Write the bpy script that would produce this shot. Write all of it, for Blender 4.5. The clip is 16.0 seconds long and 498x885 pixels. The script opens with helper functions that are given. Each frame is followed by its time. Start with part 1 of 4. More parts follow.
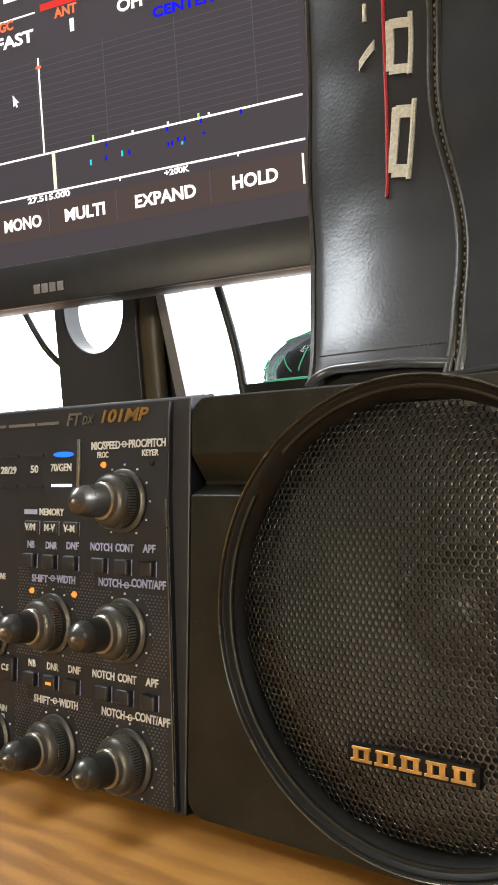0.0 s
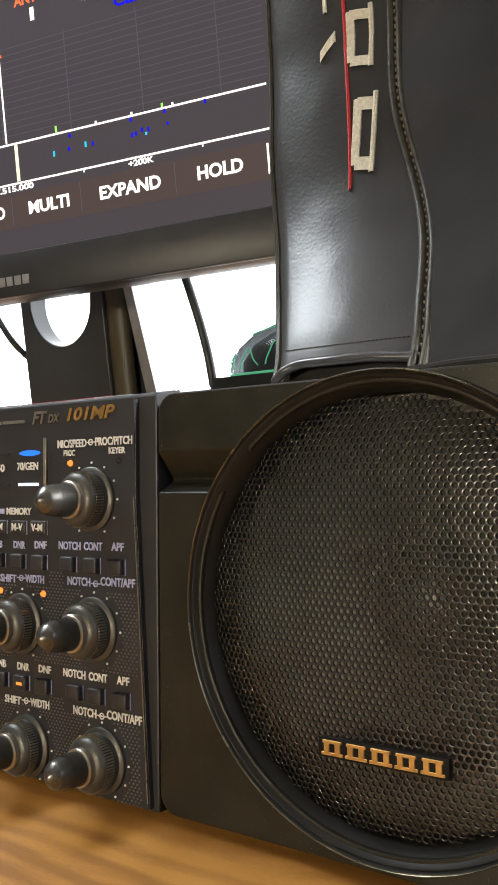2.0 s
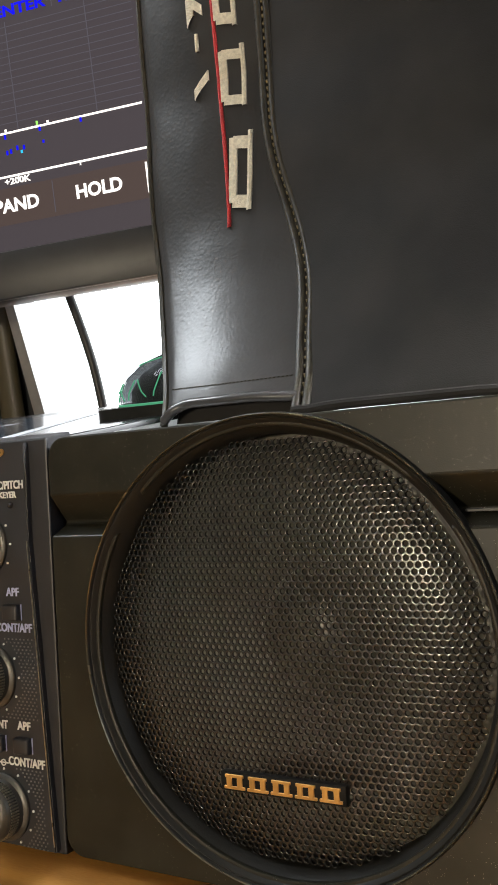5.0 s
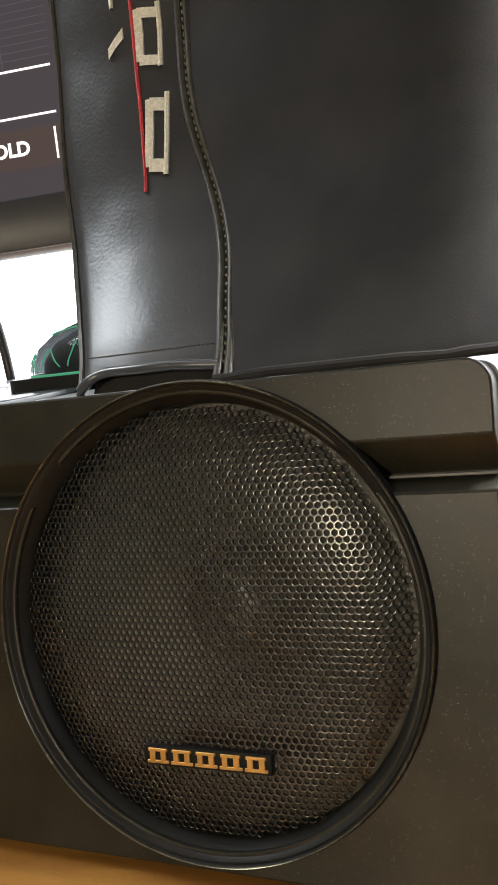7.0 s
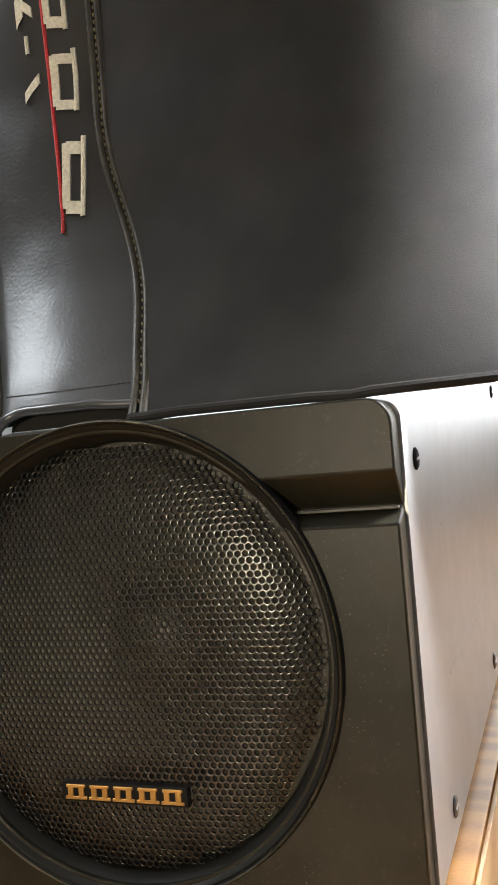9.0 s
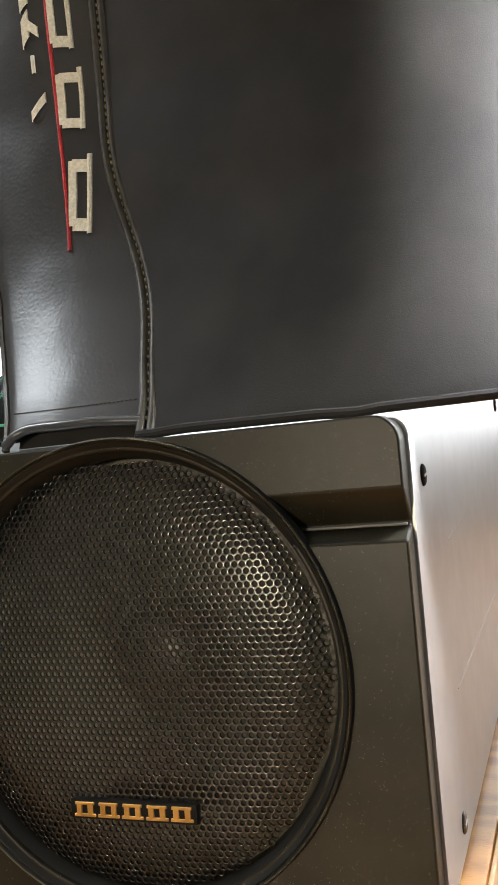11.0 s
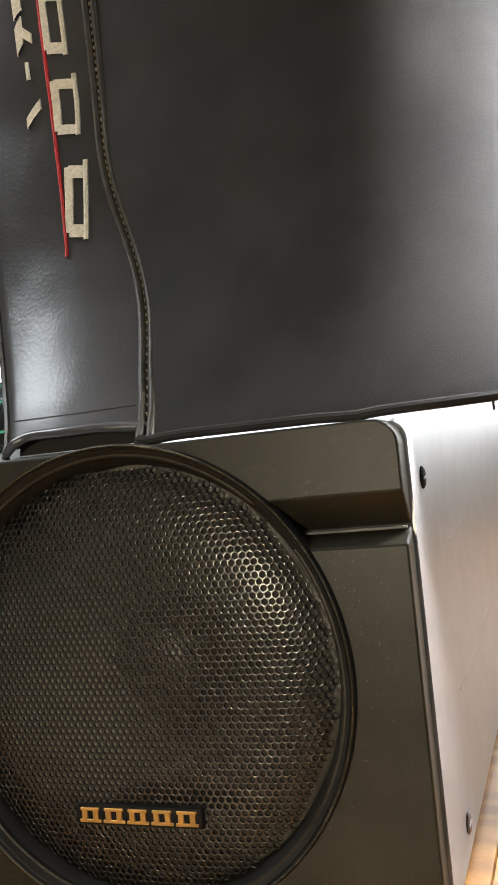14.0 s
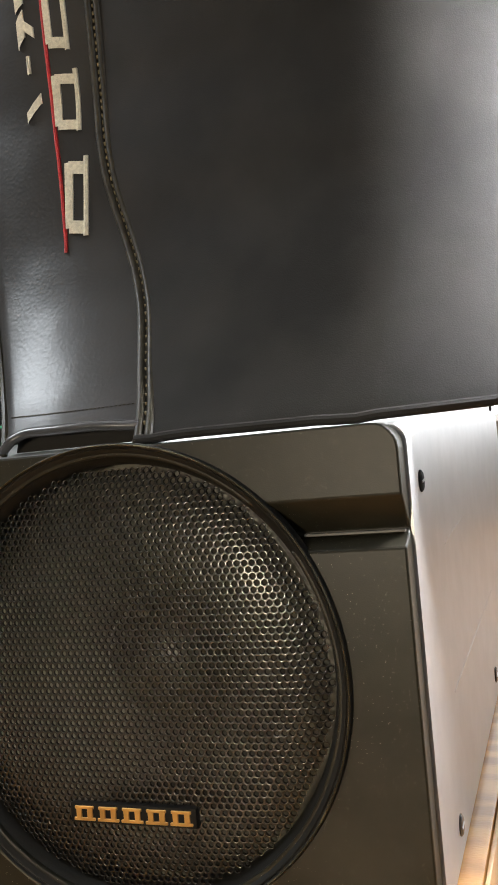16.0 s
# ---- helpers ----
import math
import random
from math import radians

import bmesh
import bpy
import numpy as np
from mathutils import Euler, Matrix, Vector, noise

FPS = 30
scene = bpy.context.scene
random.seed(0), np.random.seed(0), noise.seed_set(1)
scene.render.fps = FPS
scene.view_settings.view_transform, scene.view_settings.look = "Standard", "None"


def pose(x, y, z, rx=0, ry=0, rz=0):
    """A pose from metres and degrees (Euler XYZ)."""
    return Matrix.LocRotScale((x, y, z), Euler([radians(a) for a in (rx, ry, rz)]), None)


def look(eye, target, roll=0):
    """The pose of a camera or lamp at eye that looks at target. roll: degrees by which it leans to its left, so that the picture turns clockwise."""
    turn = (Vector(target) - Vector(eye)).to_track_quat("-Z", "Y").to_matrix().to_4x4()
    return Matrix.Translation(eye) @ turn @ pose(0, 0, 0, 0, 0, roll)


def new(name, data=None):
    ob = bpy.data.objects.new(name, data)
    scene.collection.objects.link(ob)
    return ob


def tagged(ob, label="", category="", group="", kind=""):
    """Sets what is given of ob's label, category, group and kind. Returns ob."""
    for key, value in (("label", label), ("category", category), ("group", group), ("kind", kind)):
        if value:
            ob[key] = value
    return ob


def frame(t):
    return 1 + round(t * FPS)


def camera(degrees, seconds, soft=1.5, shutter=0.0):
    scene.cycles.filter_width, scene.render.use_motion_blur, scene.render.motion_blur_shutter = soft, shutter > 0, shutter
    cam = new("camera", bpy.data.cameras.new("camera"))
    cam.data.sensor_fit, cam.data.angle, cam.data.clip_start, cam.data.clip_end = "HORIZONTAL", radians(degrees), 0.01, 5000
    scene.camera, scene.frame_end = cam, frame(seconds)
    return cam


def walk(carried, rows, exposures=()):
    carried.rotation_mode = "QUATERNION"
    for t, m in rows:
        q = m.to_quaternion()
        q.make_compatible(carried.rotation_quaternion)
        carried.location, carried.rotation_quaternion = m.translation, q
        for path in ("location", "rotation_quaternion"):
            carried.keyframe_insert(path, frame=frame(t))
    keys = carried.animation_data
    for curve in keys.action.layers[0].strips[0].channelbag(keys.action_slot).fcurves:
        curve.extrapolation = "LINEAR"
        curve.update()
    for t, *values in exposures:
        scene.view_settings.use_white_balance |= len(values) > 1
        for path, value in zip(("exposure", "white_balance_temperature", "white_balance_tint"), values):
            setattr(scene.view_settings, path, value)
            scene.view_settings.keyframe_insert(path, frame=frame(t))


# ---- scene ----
cam = camera(30.28, 16.0, soft=1.7)
# the front faces of the set and its loudspeaker lean back by this much; the rows are given in the frame of those faces
FACE = pose(0, 0, 0, -8.0, 0, 0)
# seconds, x, y, z, yaw, pitch, roll
ROWS = [
    (0.0, 0.19976, -0.21439, 0.10190, 39.206, 3.533, 0.462),
    (0.5, 0.20369, -0.21348, 0.10073, 38.251, 3.564, -0.218),
    (1.0, 0.20433, -0.21460, 0.10291, 37.636, 3.811, -0.587),
    (1.5, 0.20250, -0.21231, 0.10420, 37.453, 3.372, -0.604),
    (2.0, 0.20103, -0.21298, 0.10459, 37.509, 2.748, -0.663),
    (2.5, 0.20040, -0.21509, 0.11106, 36.991, 2.665, -0.725),
    (3.0, 0.20377, -0.22102, 0.11712, 35.577, 3.229, -0.952),
    (3.5, 0.20417, -0.22203, 0.12011, 34.199, 3.972, -1.973),
    (4.0, 0.20035, -0.21846, 0.11909, 33.201, 3.289, -2.353),
    (4.5, 0.20121, -0.21607, 0.11798, 32.220, 2.163, -2.532),
    (5.0, 0.20535, -0.21796, 0.11783, 30.739, 2.208, -3.373),
    (5.2, 0.20391, -0.21709, 0.11734, 30.246, 2.240, -3.771),
    (7.3, 0.20012, -0.21592, 0.11631, 24.707, 0.310, -4.106),
    (7.5, 0.20270, -0.21747, 0.11662, 24.579, 0.829, -4.453),
    (8.0, 0.20475, -0.22072, 0.11888, 23.875, 1.885, -4.641),
    (8.5, 0.20705, -0.22056, 0.11872, 22.529, 1.905, -4.403),
    (9.0, 0.20868, -0.22046, 0.11908, 21.007, 1.627, -4.592),
    (11.5, 0.20715, -0.22311, 0.12207, 21.085, 2.378, -4.885),
    (12.0, 0.20751, -0.22377, 0.12305, 21.222, 2.408, -5.009),
    (12.5, 0.20716, -0.22316, 0.12261, 21.269, 2.477, -5.095),
    (13.0, 0.20799, -0.22331, 0.12251, 21.234, 2.435, -5.339),
    (13.5, 0.20833, -0.22324, 0.12274, 21.099, 2.306, -5.494),
    (14.0, 0.20795, -0.22287, 0.12281, 20.991, 2.147, -5.617),
    (14.5, 0.20849, -0.22244, 0.12277, 20.844, 1.906, -5.787),
    (15.0, 0.20856, -0.22204, 0.12237, 20.582, 1.764, -5.612),
    (15.5, 0.20639, -0.22180, 0.12397, 20.237, 1.458, -5.118),
    (16.0, 0.20626, -0.22353, 0.12510, 20.520, 1.680, -4.866),
]


def seen_from(x, y, z, yaw, pitch, roll):
    a, b = radians(yaw), radians(pitch)
    way = Vector((-math.sin(a) * math.cos(b), math.cos(a) * math.cos(b), math.sin(b)))
    return FACE @ look((x, y, z), Vector((x, y, z)) + way, roll)


EXPOSURES = [(0.0, 0.40), (4.0, 0.34), (8.0, 0.20), (16.0, 0.22)]
walk(cam, [(r[0], seen_from(*r[1:])) for r in ROWS], EXPOSURES)

# ---- light ----
world = bpy.data.worlds.new("room_air")
scene.world = world
world.use_nodes = True
wt = world.node_tree
sky = wt.nodes.new("ShaderNodeTexSky")
sky.sky_type, sky.sun_disc = "NISHITA", False
sky.sun_elevation, sky.sun_rotation = radians(35), radians(20)
wt.nodes["Background"].inputs["Strength"].default_value = 0.1
wt.links.new(sky.outputs[0], wt.nodes["Background"].inputs["Color"])


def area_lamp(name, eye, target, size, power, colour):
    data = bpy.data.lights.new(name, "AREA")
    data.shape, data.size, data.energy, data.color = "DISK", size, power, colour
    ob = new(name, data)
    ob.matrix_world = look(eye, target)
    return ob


# the cool ceiling light over the desk and the warm lamp of the room behind the camera
area_lamp("ceiling_light_glow", (-1.15, -0.05, 1.55), (-0.2, 0.05, 0.1), 0.70, 23.0, (0.88, 0.95, 1.0))
area_lamp("room_lamp_glow", (-0.03, -1.12, 0.28), (0.08, 0, 0.08), 0.12, 5.8, (1.0, 0.86, 0.64))
# cool light added out of view, in a made-up opening of the side wall
area_lamp("side_fill_light", (2.05, -0.55, 1.05), (0.2, 0.1, 0.2), 0.80, 5.0, (0.80, 0.90, 1.0))
# unseen lamp added to brighten the loudspeaker's side and the cover beside it
area_lamp("case_side_fill", (0.282, 0.104, 0.262), (0.165, 0.15, 0.12), 0.06, 2.5, (0.97, 0.98, 1.0))

# ---- materials ----


def mat(name, base, rough=0.5, metal=0.0, var=0.12, scale=60.0, bump=0.0, bump_scale=400.0, second=None, coat=0.0, spec=0.5, flecks=0.0):
    """A surface with blotches at one scale and fine relief at another."""
    m = bpy.data.materials.new(name)
    m.use_nodes = True
    t = m.node_tree
    p = t.nodes["Principled BSDF"]
    n, l = t.nodes.new, t.links.new
    co = n("ShaderNodeTexCoord")
    big = n("ShaderNodeTexNoise")
    big.inputs["Scale"].default_value, big.inputs["Detail"].default_value = scale, 6
    l(co.outputs["Object"], big.inputs["Vector"])
    ramp = n("ShaderNodeValToRGB")
    lo = [c * (1 - var) for c in base]
    hi = list(second) if second else [min(1, c * (1 + var)) for c in base]
    ramp.color_ramp.elements[0].color, ramp.color_ramp.elements[1].color = (*lo, 1), (*hi, 1)
    ramp.color_ramp.elements[0].position, ramp.color_ramp.elements[1].position = 0.35, 0.68
    l(big.outputs["Fac"], ramp.inputs["Fac"])
    colour = ramp.outputs["Color"]
    if flecks:
        dots = n("ShaderNodeTexVoronoi")
        dots.inputs["Scale"].default_value = 3200
        l(co.outputs["Object"], dots.inputs["Vector"])
        sel = n("ShaderNodeMath")
        sel.operation = "GREATER_THAN"
        sep = n("ShaderNodeSeparateColor")
        l(dots.outputs["Color"], sep.inputs[0])
        l(sep.outputs[0], sel.inputs[0])
        sel.inputs[1].default_value = 0.958
        near = n("ShaderNodeMath")
        near.operation = "LESS_THAN"
        l(dots.outputs["Distance"], near.inputs[0])
        near.inputs[1].default_value = 0.24
        both = n("ShaderNodeMath")
        both.operation = "MULTIPLY"
        l(sel.outputs[0], both.inputs[0])
        l(near.outputs[0], both.inputs[1])
        mix = n("ShaderNodeMix")
        mix.data_type = "RGBA"
        l(both.outputs[0], mix.inputs["Factor"])
        l(colour, mix.inputs[6])
        mix.inputs[7].default_value = (flecks, flecks * 0.93, flecks * 0.78, 1)
        colour = mix.outputs[2]
    l(colour, p.inputs["Base Color"])
    rr = n("ShaderNodeMapRange")
    rr.inputs["To Min"].default_value, rr.inputs["To Max"].default_value = max(0.02, rough - 0.03), min(1, rough + 0.04)
    l(big.outputs["Fac"], rr.inputs["Value"])
    l(rr.outputs[0], p.inputs["Roughness"])
    p.inputs["Metallic"].default_value = metal
    p.inputs["Coat Weight"].default_value = coat
    p.inputs["Coat Roughness"].default_value = 0.15
    p.inputs["Specular IOR Level"].default_value = spec
    if bump:
        fine = n("ShaderNodeTexNoise")
        fine.inputs["Scale"].default_value, fine.inputs["Detail"].default_value = bump_scale, 3
        l(co.outputs["Object"], fine.inputs["Vector"])
        b = n("ShaderNodeBump")
        b.inputs["Strength"].default_value, b.inputs["Distance"].default_value = bump, 0.0006
        l(fine.outputs["Fac"], b.inputs["Height"])
        l(b.outputs[0], p.inputs["Normal"])
    return m


def glow(name, colour, strength):
    m = bpy.data.materials.new(name)
    m.use_nodes = True
    p = m.node_tree.nodes["Principled BSDF"]
    p.inputs["Base Color"].default_value = (0.004, 0.004, 0.004, 1)
    p.inputs["Specular IOR Level"].default_value = 0.12
    p.inputs["Emission Color"].default_value = (*colour, 1)
    p.inputs["Emission Strength"].default_value = strength
    return m


def wood(name, light, dark, along=(1.6, 9.0, 9.0), rough=0.36):
    """Figured grain: bent growth bands, long fibres and short dark pores."""
    m = bpy.data.materials.new(name)
    m.use_nodes = True
    t = m.node_tree
    p = t.nodes["Principled BSDF"]
    n, l = t.nodes.new, t.links.new
    co, mp, long = n("ShaderNodeTexCoord"), n("ShaderNodeMapping"), n("ShaderNodeMapping")
    mp.inputs["Scale"].default_value = along
    long.inputs["Scale"].default_value = [c if c < 4 else c * 6 for c in along]
    l(co.outputs["Object"], mp.inputs["Vector"])
    l(co.outputs["Object"], long.inputs["Vector"])
    warp, band, fibre = n("ShaderNodeTexNoise"), n("ShaderNodeTexWave"), n("ShaderNodeTexNoise")
    warp.inputs["Scale"].default_value, warp.inputs["Detail"].default_value, warp.inputs["Distortion"].default_value = 2.2, 6, 1.2
    band.bands_direction = "Y"
    band.inputs["Scale"].default_value, band.inputs["Distortion"].default_value, band.inputs["Detail"].default_value, band.inputs["Detail Scale"].default_value = 1.3, 9.0, 3.0, 0.9
    fibre.inputs["Scale"].default_value, fibre.inputs["Detail"].default_value = 12.0, 5
    l(mp.outputs[0], warp.inputs["Vector"])
    l(mp.outputs[0], band.inputs["Vector"])
    l(long.outputs[0], fibre.inputs["Vector"])
    one, two = n("ShaderNodeMath"), n("ShaderNodeMath")
    one.operation = two.operation = "MULTIPLY_ADD"
    one.inputs[1].default_value, two.inputs[1].default_value = 0.35, 0.30
    l(band.outputs["Fac"], one.inputs[0])
    l(warp.outputs["Fac"], one.inputs[2])
    l(fibre.outputs["Fac"], two.inputs[0])
    l(one.outputs[0], two.inputs[2])
    r = n("ShaderNodeValToRGB")
    r.color_ramp.elements[0].color, r.color_ramp.elements[1].color = (*dark, 1), (*light, 1)
    r.color_ramp.elements[0].position, r.color_ramp.elements[1].position = 0.62, 1.0
    l(two.outputs[0], r.inputs["Fac"])
    l(r.outputs["Color"], p.inputs["Base Color"])
    p.inputs["Roughness"].default_value = rough
    b = n("ShaderNodeBump")
    b.inputs["Strength"].default_value, b.inputs["Distance"].default_value = 0.2, 0.0004
    l(fibre.outputs["Fac"], b.inputs["Height"])
    l(b.outputs[0], p.inputs["Normal"])
    return m


def leather(name, base, rough):
    """Soft vinyl: fine pebbling, pits and shallow creases."""
    m = mat(name, base, rough, 0.0, 0.10, 40)
    t = m.node_tree
    p = t.nodes["Principled BSDF"]
    n, l = t.nodes.new, t.links.new
    co = n("ShaderNodeTexCoord")
    pebble, crease, waves = n("ShaderNodeTexVoronoi"), n("ShaderNodeTexNoise"), n("ShaderNodeTexNoise")
    pebble.inputs["Scale"].default_value = 750
    crease.inputs["Scale"].default_value, crease.inputs["Detail"].default_value, crease.inputs["Distortion"].default_value = 230, 5, 1.8
    waves.inputs["Scale"].default_value, waves.inputs["Detail"].default_value = 45, 3
    last = None
    for tex, out, strength, reach in ((waves, "Fac", 0.07, 0.0016), (crease, "Fac", 0.10, 0.0006), (pebble, "Distance", 0.08, 0.0004)):
        l(co.outputs["Object"], tex.inputs["Vector"])
        b = n("ShaderNodeBump")
        b.inputs["Strength"].default_value, b.inputs["Distance"].default_value = strength, reach
        l(tex.outputs[out], b.inputs["Height"])
        if last:
            l(last.outputs[0], b.inputs["Normal"])
        last = b
    l(last.outputs[0], p.inputs["Normal"])
    return m


BEZEL = mat("flecked_dark_plastic", (0.019, 0.0178, 0.0122), 0.38, 0.0, 0.25, 60, 0.06, 2600, flecks=0.34, spec=0.22)
RIM = mat("black_moulded_plastic", (0.014, 0.0138, 0.0125), 0.46, 0.0, 0.18, 50, 0.08, 1500, spec=0.16)
RIM_GLINT = mat("rim_edge_glint", (0.15, 0.13, 0.085), 0.26, 0.7, 0.35, 90)
CASE = mat("grey_painted_steel", (0.36, 0.36, 0.365), 0.38, 0.50, 0.08, 90, 0.06, 330)
SCRATCH = mat("scratched_paint", (0.36, 0.36, 0.365), 0.35, 0.35, 0.1, 300)
CASE_DARK = mat("black_painted_steel", (0.02, 0.02, 0.022), 0.22, 0.0, 0.15, 40, 0.05, 1500)
MESH = mat("black_perforated_metal", (0.0085, 0.0085, 0.008), 0.17, 0.0, 0.05, 120, spec=0.50)
CONE = mat("black_paper_cone", (0.13, 0.122, 0.100), 0.40, 0.0, 0.15, 150, 0.2, 700, spec=0.6)
DUSTCAP = mat("glossy_dust_cap", (0.15, 0.14, 0.115), 0.28, 0.0, 0.1, 200)
MESH_EDGE = mat("rounded_punched_edges", (0.016, 0.016, 0.015), 0.21, 0.0, 0.15, 260, spec=1.0)
HOLE = mat("hole_shade_black", (0.006, 0.006, 0.006), 0.8, spec=0.1)
GOLD = mat("gilt_metal", (0.50, 0.29, 0.085), 0.36, 0.7, 0.15, 300)
BADGE = mat("black_badge_plate", (0.009, 0.0085, 0.008), 0.6, spec=0.1)
PANEL = mat("satin_black_panel", (0.018, 0.018, 0.021), 0.48, 0.0, 0.15, 60, 0.06, 1400)
KNOB = mat("dark_grey_knob_metal", (0.075, 0.072, 0.064), 0.40, 0.55, 0.12, 120, 0.08, 1500)
# knurling coloured far brighter than the knob to bring out its lit glints
KNURL = mat("knurl_glint_metal", (0.45, 0.42, 0.34), 0.28, 0.9, 0.1, 300)
CAP = mat("spun_dark_metal", (0.13, 0.125, 0.115), 0.30, 0.9, 0.2, 900)
COLLAR = mat("brushed_nickel", (0.50, 0.46, 0.38), 0.28, 0.9, 0.1, 200)
INK = mat("white_ink", (0.72, 0.72, 0.68), 0.6, 0.0, 0.04, 300)
INK_BLUE = mat("pale_blue_ink", (0.42, 0.45, 0.66), 0.6, 0.0, 0.04, 300)
DOTS = mat("grey_texture_dots", (0.15, 0.145, 0.135), 0.45)
LEATHER = leather("black_soft_vinyl", (0.024, 0.024, 0.025), 0.34)
# hem vinyl, its base lighter than the strip's to carry the highlight
HEM = mat("hem_highlight_vinyl", (0.050, 0.050, 0.053), 0.24, 0.0, 0.1, 80, 0.08, 900)
VINYL = mat("black_matt_vinyl", (0.0190, 0.0178, 0.0165), 0.68, 0.0, 0.35, 24, 0.14, 2400, spec=0.11)
PIPING = mat("olive_black_piping", (0.030, 0.026, 0.017), 0.42, 0.0, 0.35, 260, 0.3, 700, spec=0.35)
THREAD = mat("cream_embroidery_thread", (0.66, 0.62, 0.50), 0.55, 0.0, 0.15, 900, 0.8, 2500)
THREAD_RED = mat("red_embroidery_thread", (0.45, 0.020, 0.022), 0.55, 0.0, 0.2, 900, 0.8, 2500)
STITCH = mat("olive_thread", (0.16, 0.13, 0.07), 0.5, 0.0, 0.3, 700)
WOOD = wood("honey_oak", (0.53, 0.255, 0.060), (0.35, 0.155, 0.034), (5.0, 22.0, 22.0))
WOOD_EDGE = wood("pale_oak_edge", (0.62, 0.43, 0.22), (0.45, 0.27, 0.12), (22, 5, 22))
WALL = mat("painted_plaster", (0.26, 0.235, 0.20), 0.8, 0.0, 0.05, 6, 0.2, 90)
CEIL = mat("white_ceiling_paint", (0.75, 0.74, 0.71), 0.85, 0.0, 0.03, 5)
FLOOR = wood("dark_floor_boards", (0.22, 0.12, 0.06), (0.12, 0.06, 0.03))
MON_BLACK = mat("black_monitor_plastic", (0.022, 0.022, 0.024), 0.42, 0.0, 0.12, 60, 0.08, 900)
STAND_REFLECTION = mat("stand_warm_reflection", (0.085, 0.072, 0.042), 0.45, 0.0, 0.15, 12, 0.05, 700)
STAND = mat("dark_grey_stand", (0.055, 0.058, 0.062), 0.30, 0.3, 0.1, 20, 0.05, 700)
SILVER = mat("silver_plastic", (0.42, 0.42, 0.42), 0.3, 0.5, 0.08, 80)
SCREEN = glow("screen_black", (0.056, 0.046, 0.052), 1.0)
SCREEN_LOW = glow("screen_dark_brown", (0.068, 0.047, 0.042), 1.0)
PX_WHITE = glow("screen_white", (1.0, 0.93, 0.86), 1.3)
PX_DIM = glow("screen_grey", (0.080, 0.074, 0.090), 1.0)
PX_BLUE = glow("screen_blue", (0.0, 0.0, 0.80), 1.0)
PX_CYAN = glow("screen_cyan", (0.03, 0.55, 0.85), 1.0)
PX_ORANGE = glow("screen_orange", (1.0, 0.18, 0.06), 1.0)
PX_RED = glow("screen_red", (0.75, 0.03, 0.02), 0.9)
PX_MARK = glow("screen_pale_yellow", (1.0, 0.95, 0.62), 1.1)
PX_GREEN = glow("screen_green", (0.35, 0.85, 0.15), 1.0)
LED_ORANGE = glow("amber_led", (1.0, 0.20, 0.03), 1.7)
LED_BLUE = glow("blue_led", (0.02, 0.17, 1.0), 1.3)
LED_WHITE = glow("white_led", (0.9, 0.9, 1.0), 1.5)
LED_OFF = mat("unlit_led", (0.04, 0.035, 0.035), 0.25)
LAMP_GREEN = glow("green_light_line", (0.10, 0.50, 0.26), 0.55)
DAY = glow("daylight_outside", (0.93, 0.97, 1.0), 4.5)
PAPER = mat("glossy_laminated_sheet", (0.16, 0.19, 0.24), 0.10, 0.0, 0.2, 30, coat=0.6)
FLAG_RED = mat("red_print", (0.55, 0.05, 0.06), 0.15, coat=0.6)
FLAG_WHITE = mat("white_print", (0.75, 0.75, 0.78), 0.15, coat=0.6)
DOME = mat("smoked_acrylic", (0.13, 0.145, 0.155), 0.05, 0.0, 0.05, 40)
DOME.node_tree.nodes["Principled BSDF"].inputs["Transmission Weight"].default_value = 0.85
DOME.node_tree.nodes["Principled BSDF"].inputs["IOR"].default_value = 1.12
CABLE = mat("black_cable", (0.025, 0.025, 0.026), 0.45)

# ---- building blocks ----


def mesh_of(name, bm, material, smooth=True, angle=35):
    me = bpy.data.meshes.new(name)
    bmesh.ops.recalc_face_normals(bm, faces=bm.faces)
    bm.to_mesh(me)
    bm.free()
    me.materials.append(material)
    if smooth:
        me.shade_smooth()
        me.set_sharp_from_angle(angle=radians(angle))
    return me


def part(name, bm, material, parent=None, label="", m=None, smooth=True):
    me = bm if isinstance(bm, bpy.types.Mesh) else mesh_of(name, bm, material, smooth)
    ob = new(name, me)
    if parent:
        ob.parent = parent
    if m is not None:
        ob.matrix_basis = m
    return tagged(ob, label)


def thing(name, m, label, category, group="", kind=""):
    ob = new(name)
    ob.empty_display_size = 0.02
    ob.matrix_basis = m
    return tagged(ob, label, category, group, kind)


def box(x0, x1, y0, y1, z0, z1, r=0.0, seg=2, bm=None):
    b = bmesh.new()
    bmesh.ops.create_cube(b, size=1)
    for v in b.verts:
        v.co = Vector(((x0 + x1) / 2 + v.co.x * (x1 - x0), (y0 + y1) / 2 + v.co.y * (y1 - y0), (z0 + z1) / 2 + v.co.z * (z1 - z0)))
    if r:
        bmesh.ops.bevel(b, geom=b.edges[:], offset=r, segments=seg, profile=0.5, affect="EDGES")
    if bm is not None:
        join(bm, b)
        return bm
    return b


def join(bm, other):
    me = bpy.data.meshes.new("tmp")
    other.to_mesh(me)
    other.free()
    bm.from_mesh(me)
    bpy.data.meshes.remove(me)


def rounded(w0, w1, h0, h1, r, seg=6):
    """Points of a rounded rectangle, anticlockwise."""
    pts = []
    for cx, cy, a0 in ((w1 - r, h1 - r, 0), (w0 + r, h1 - r, 90), (w0 + r, h0 + r, 180), (w1 - r, h0 + r, 270)):
        for k in range(seg + 1):
            a = radians(a0 + 90 * k / seg)
            pts.append((cx + r * math.cos(a), cy + r * math.sin(a)))
    return pts


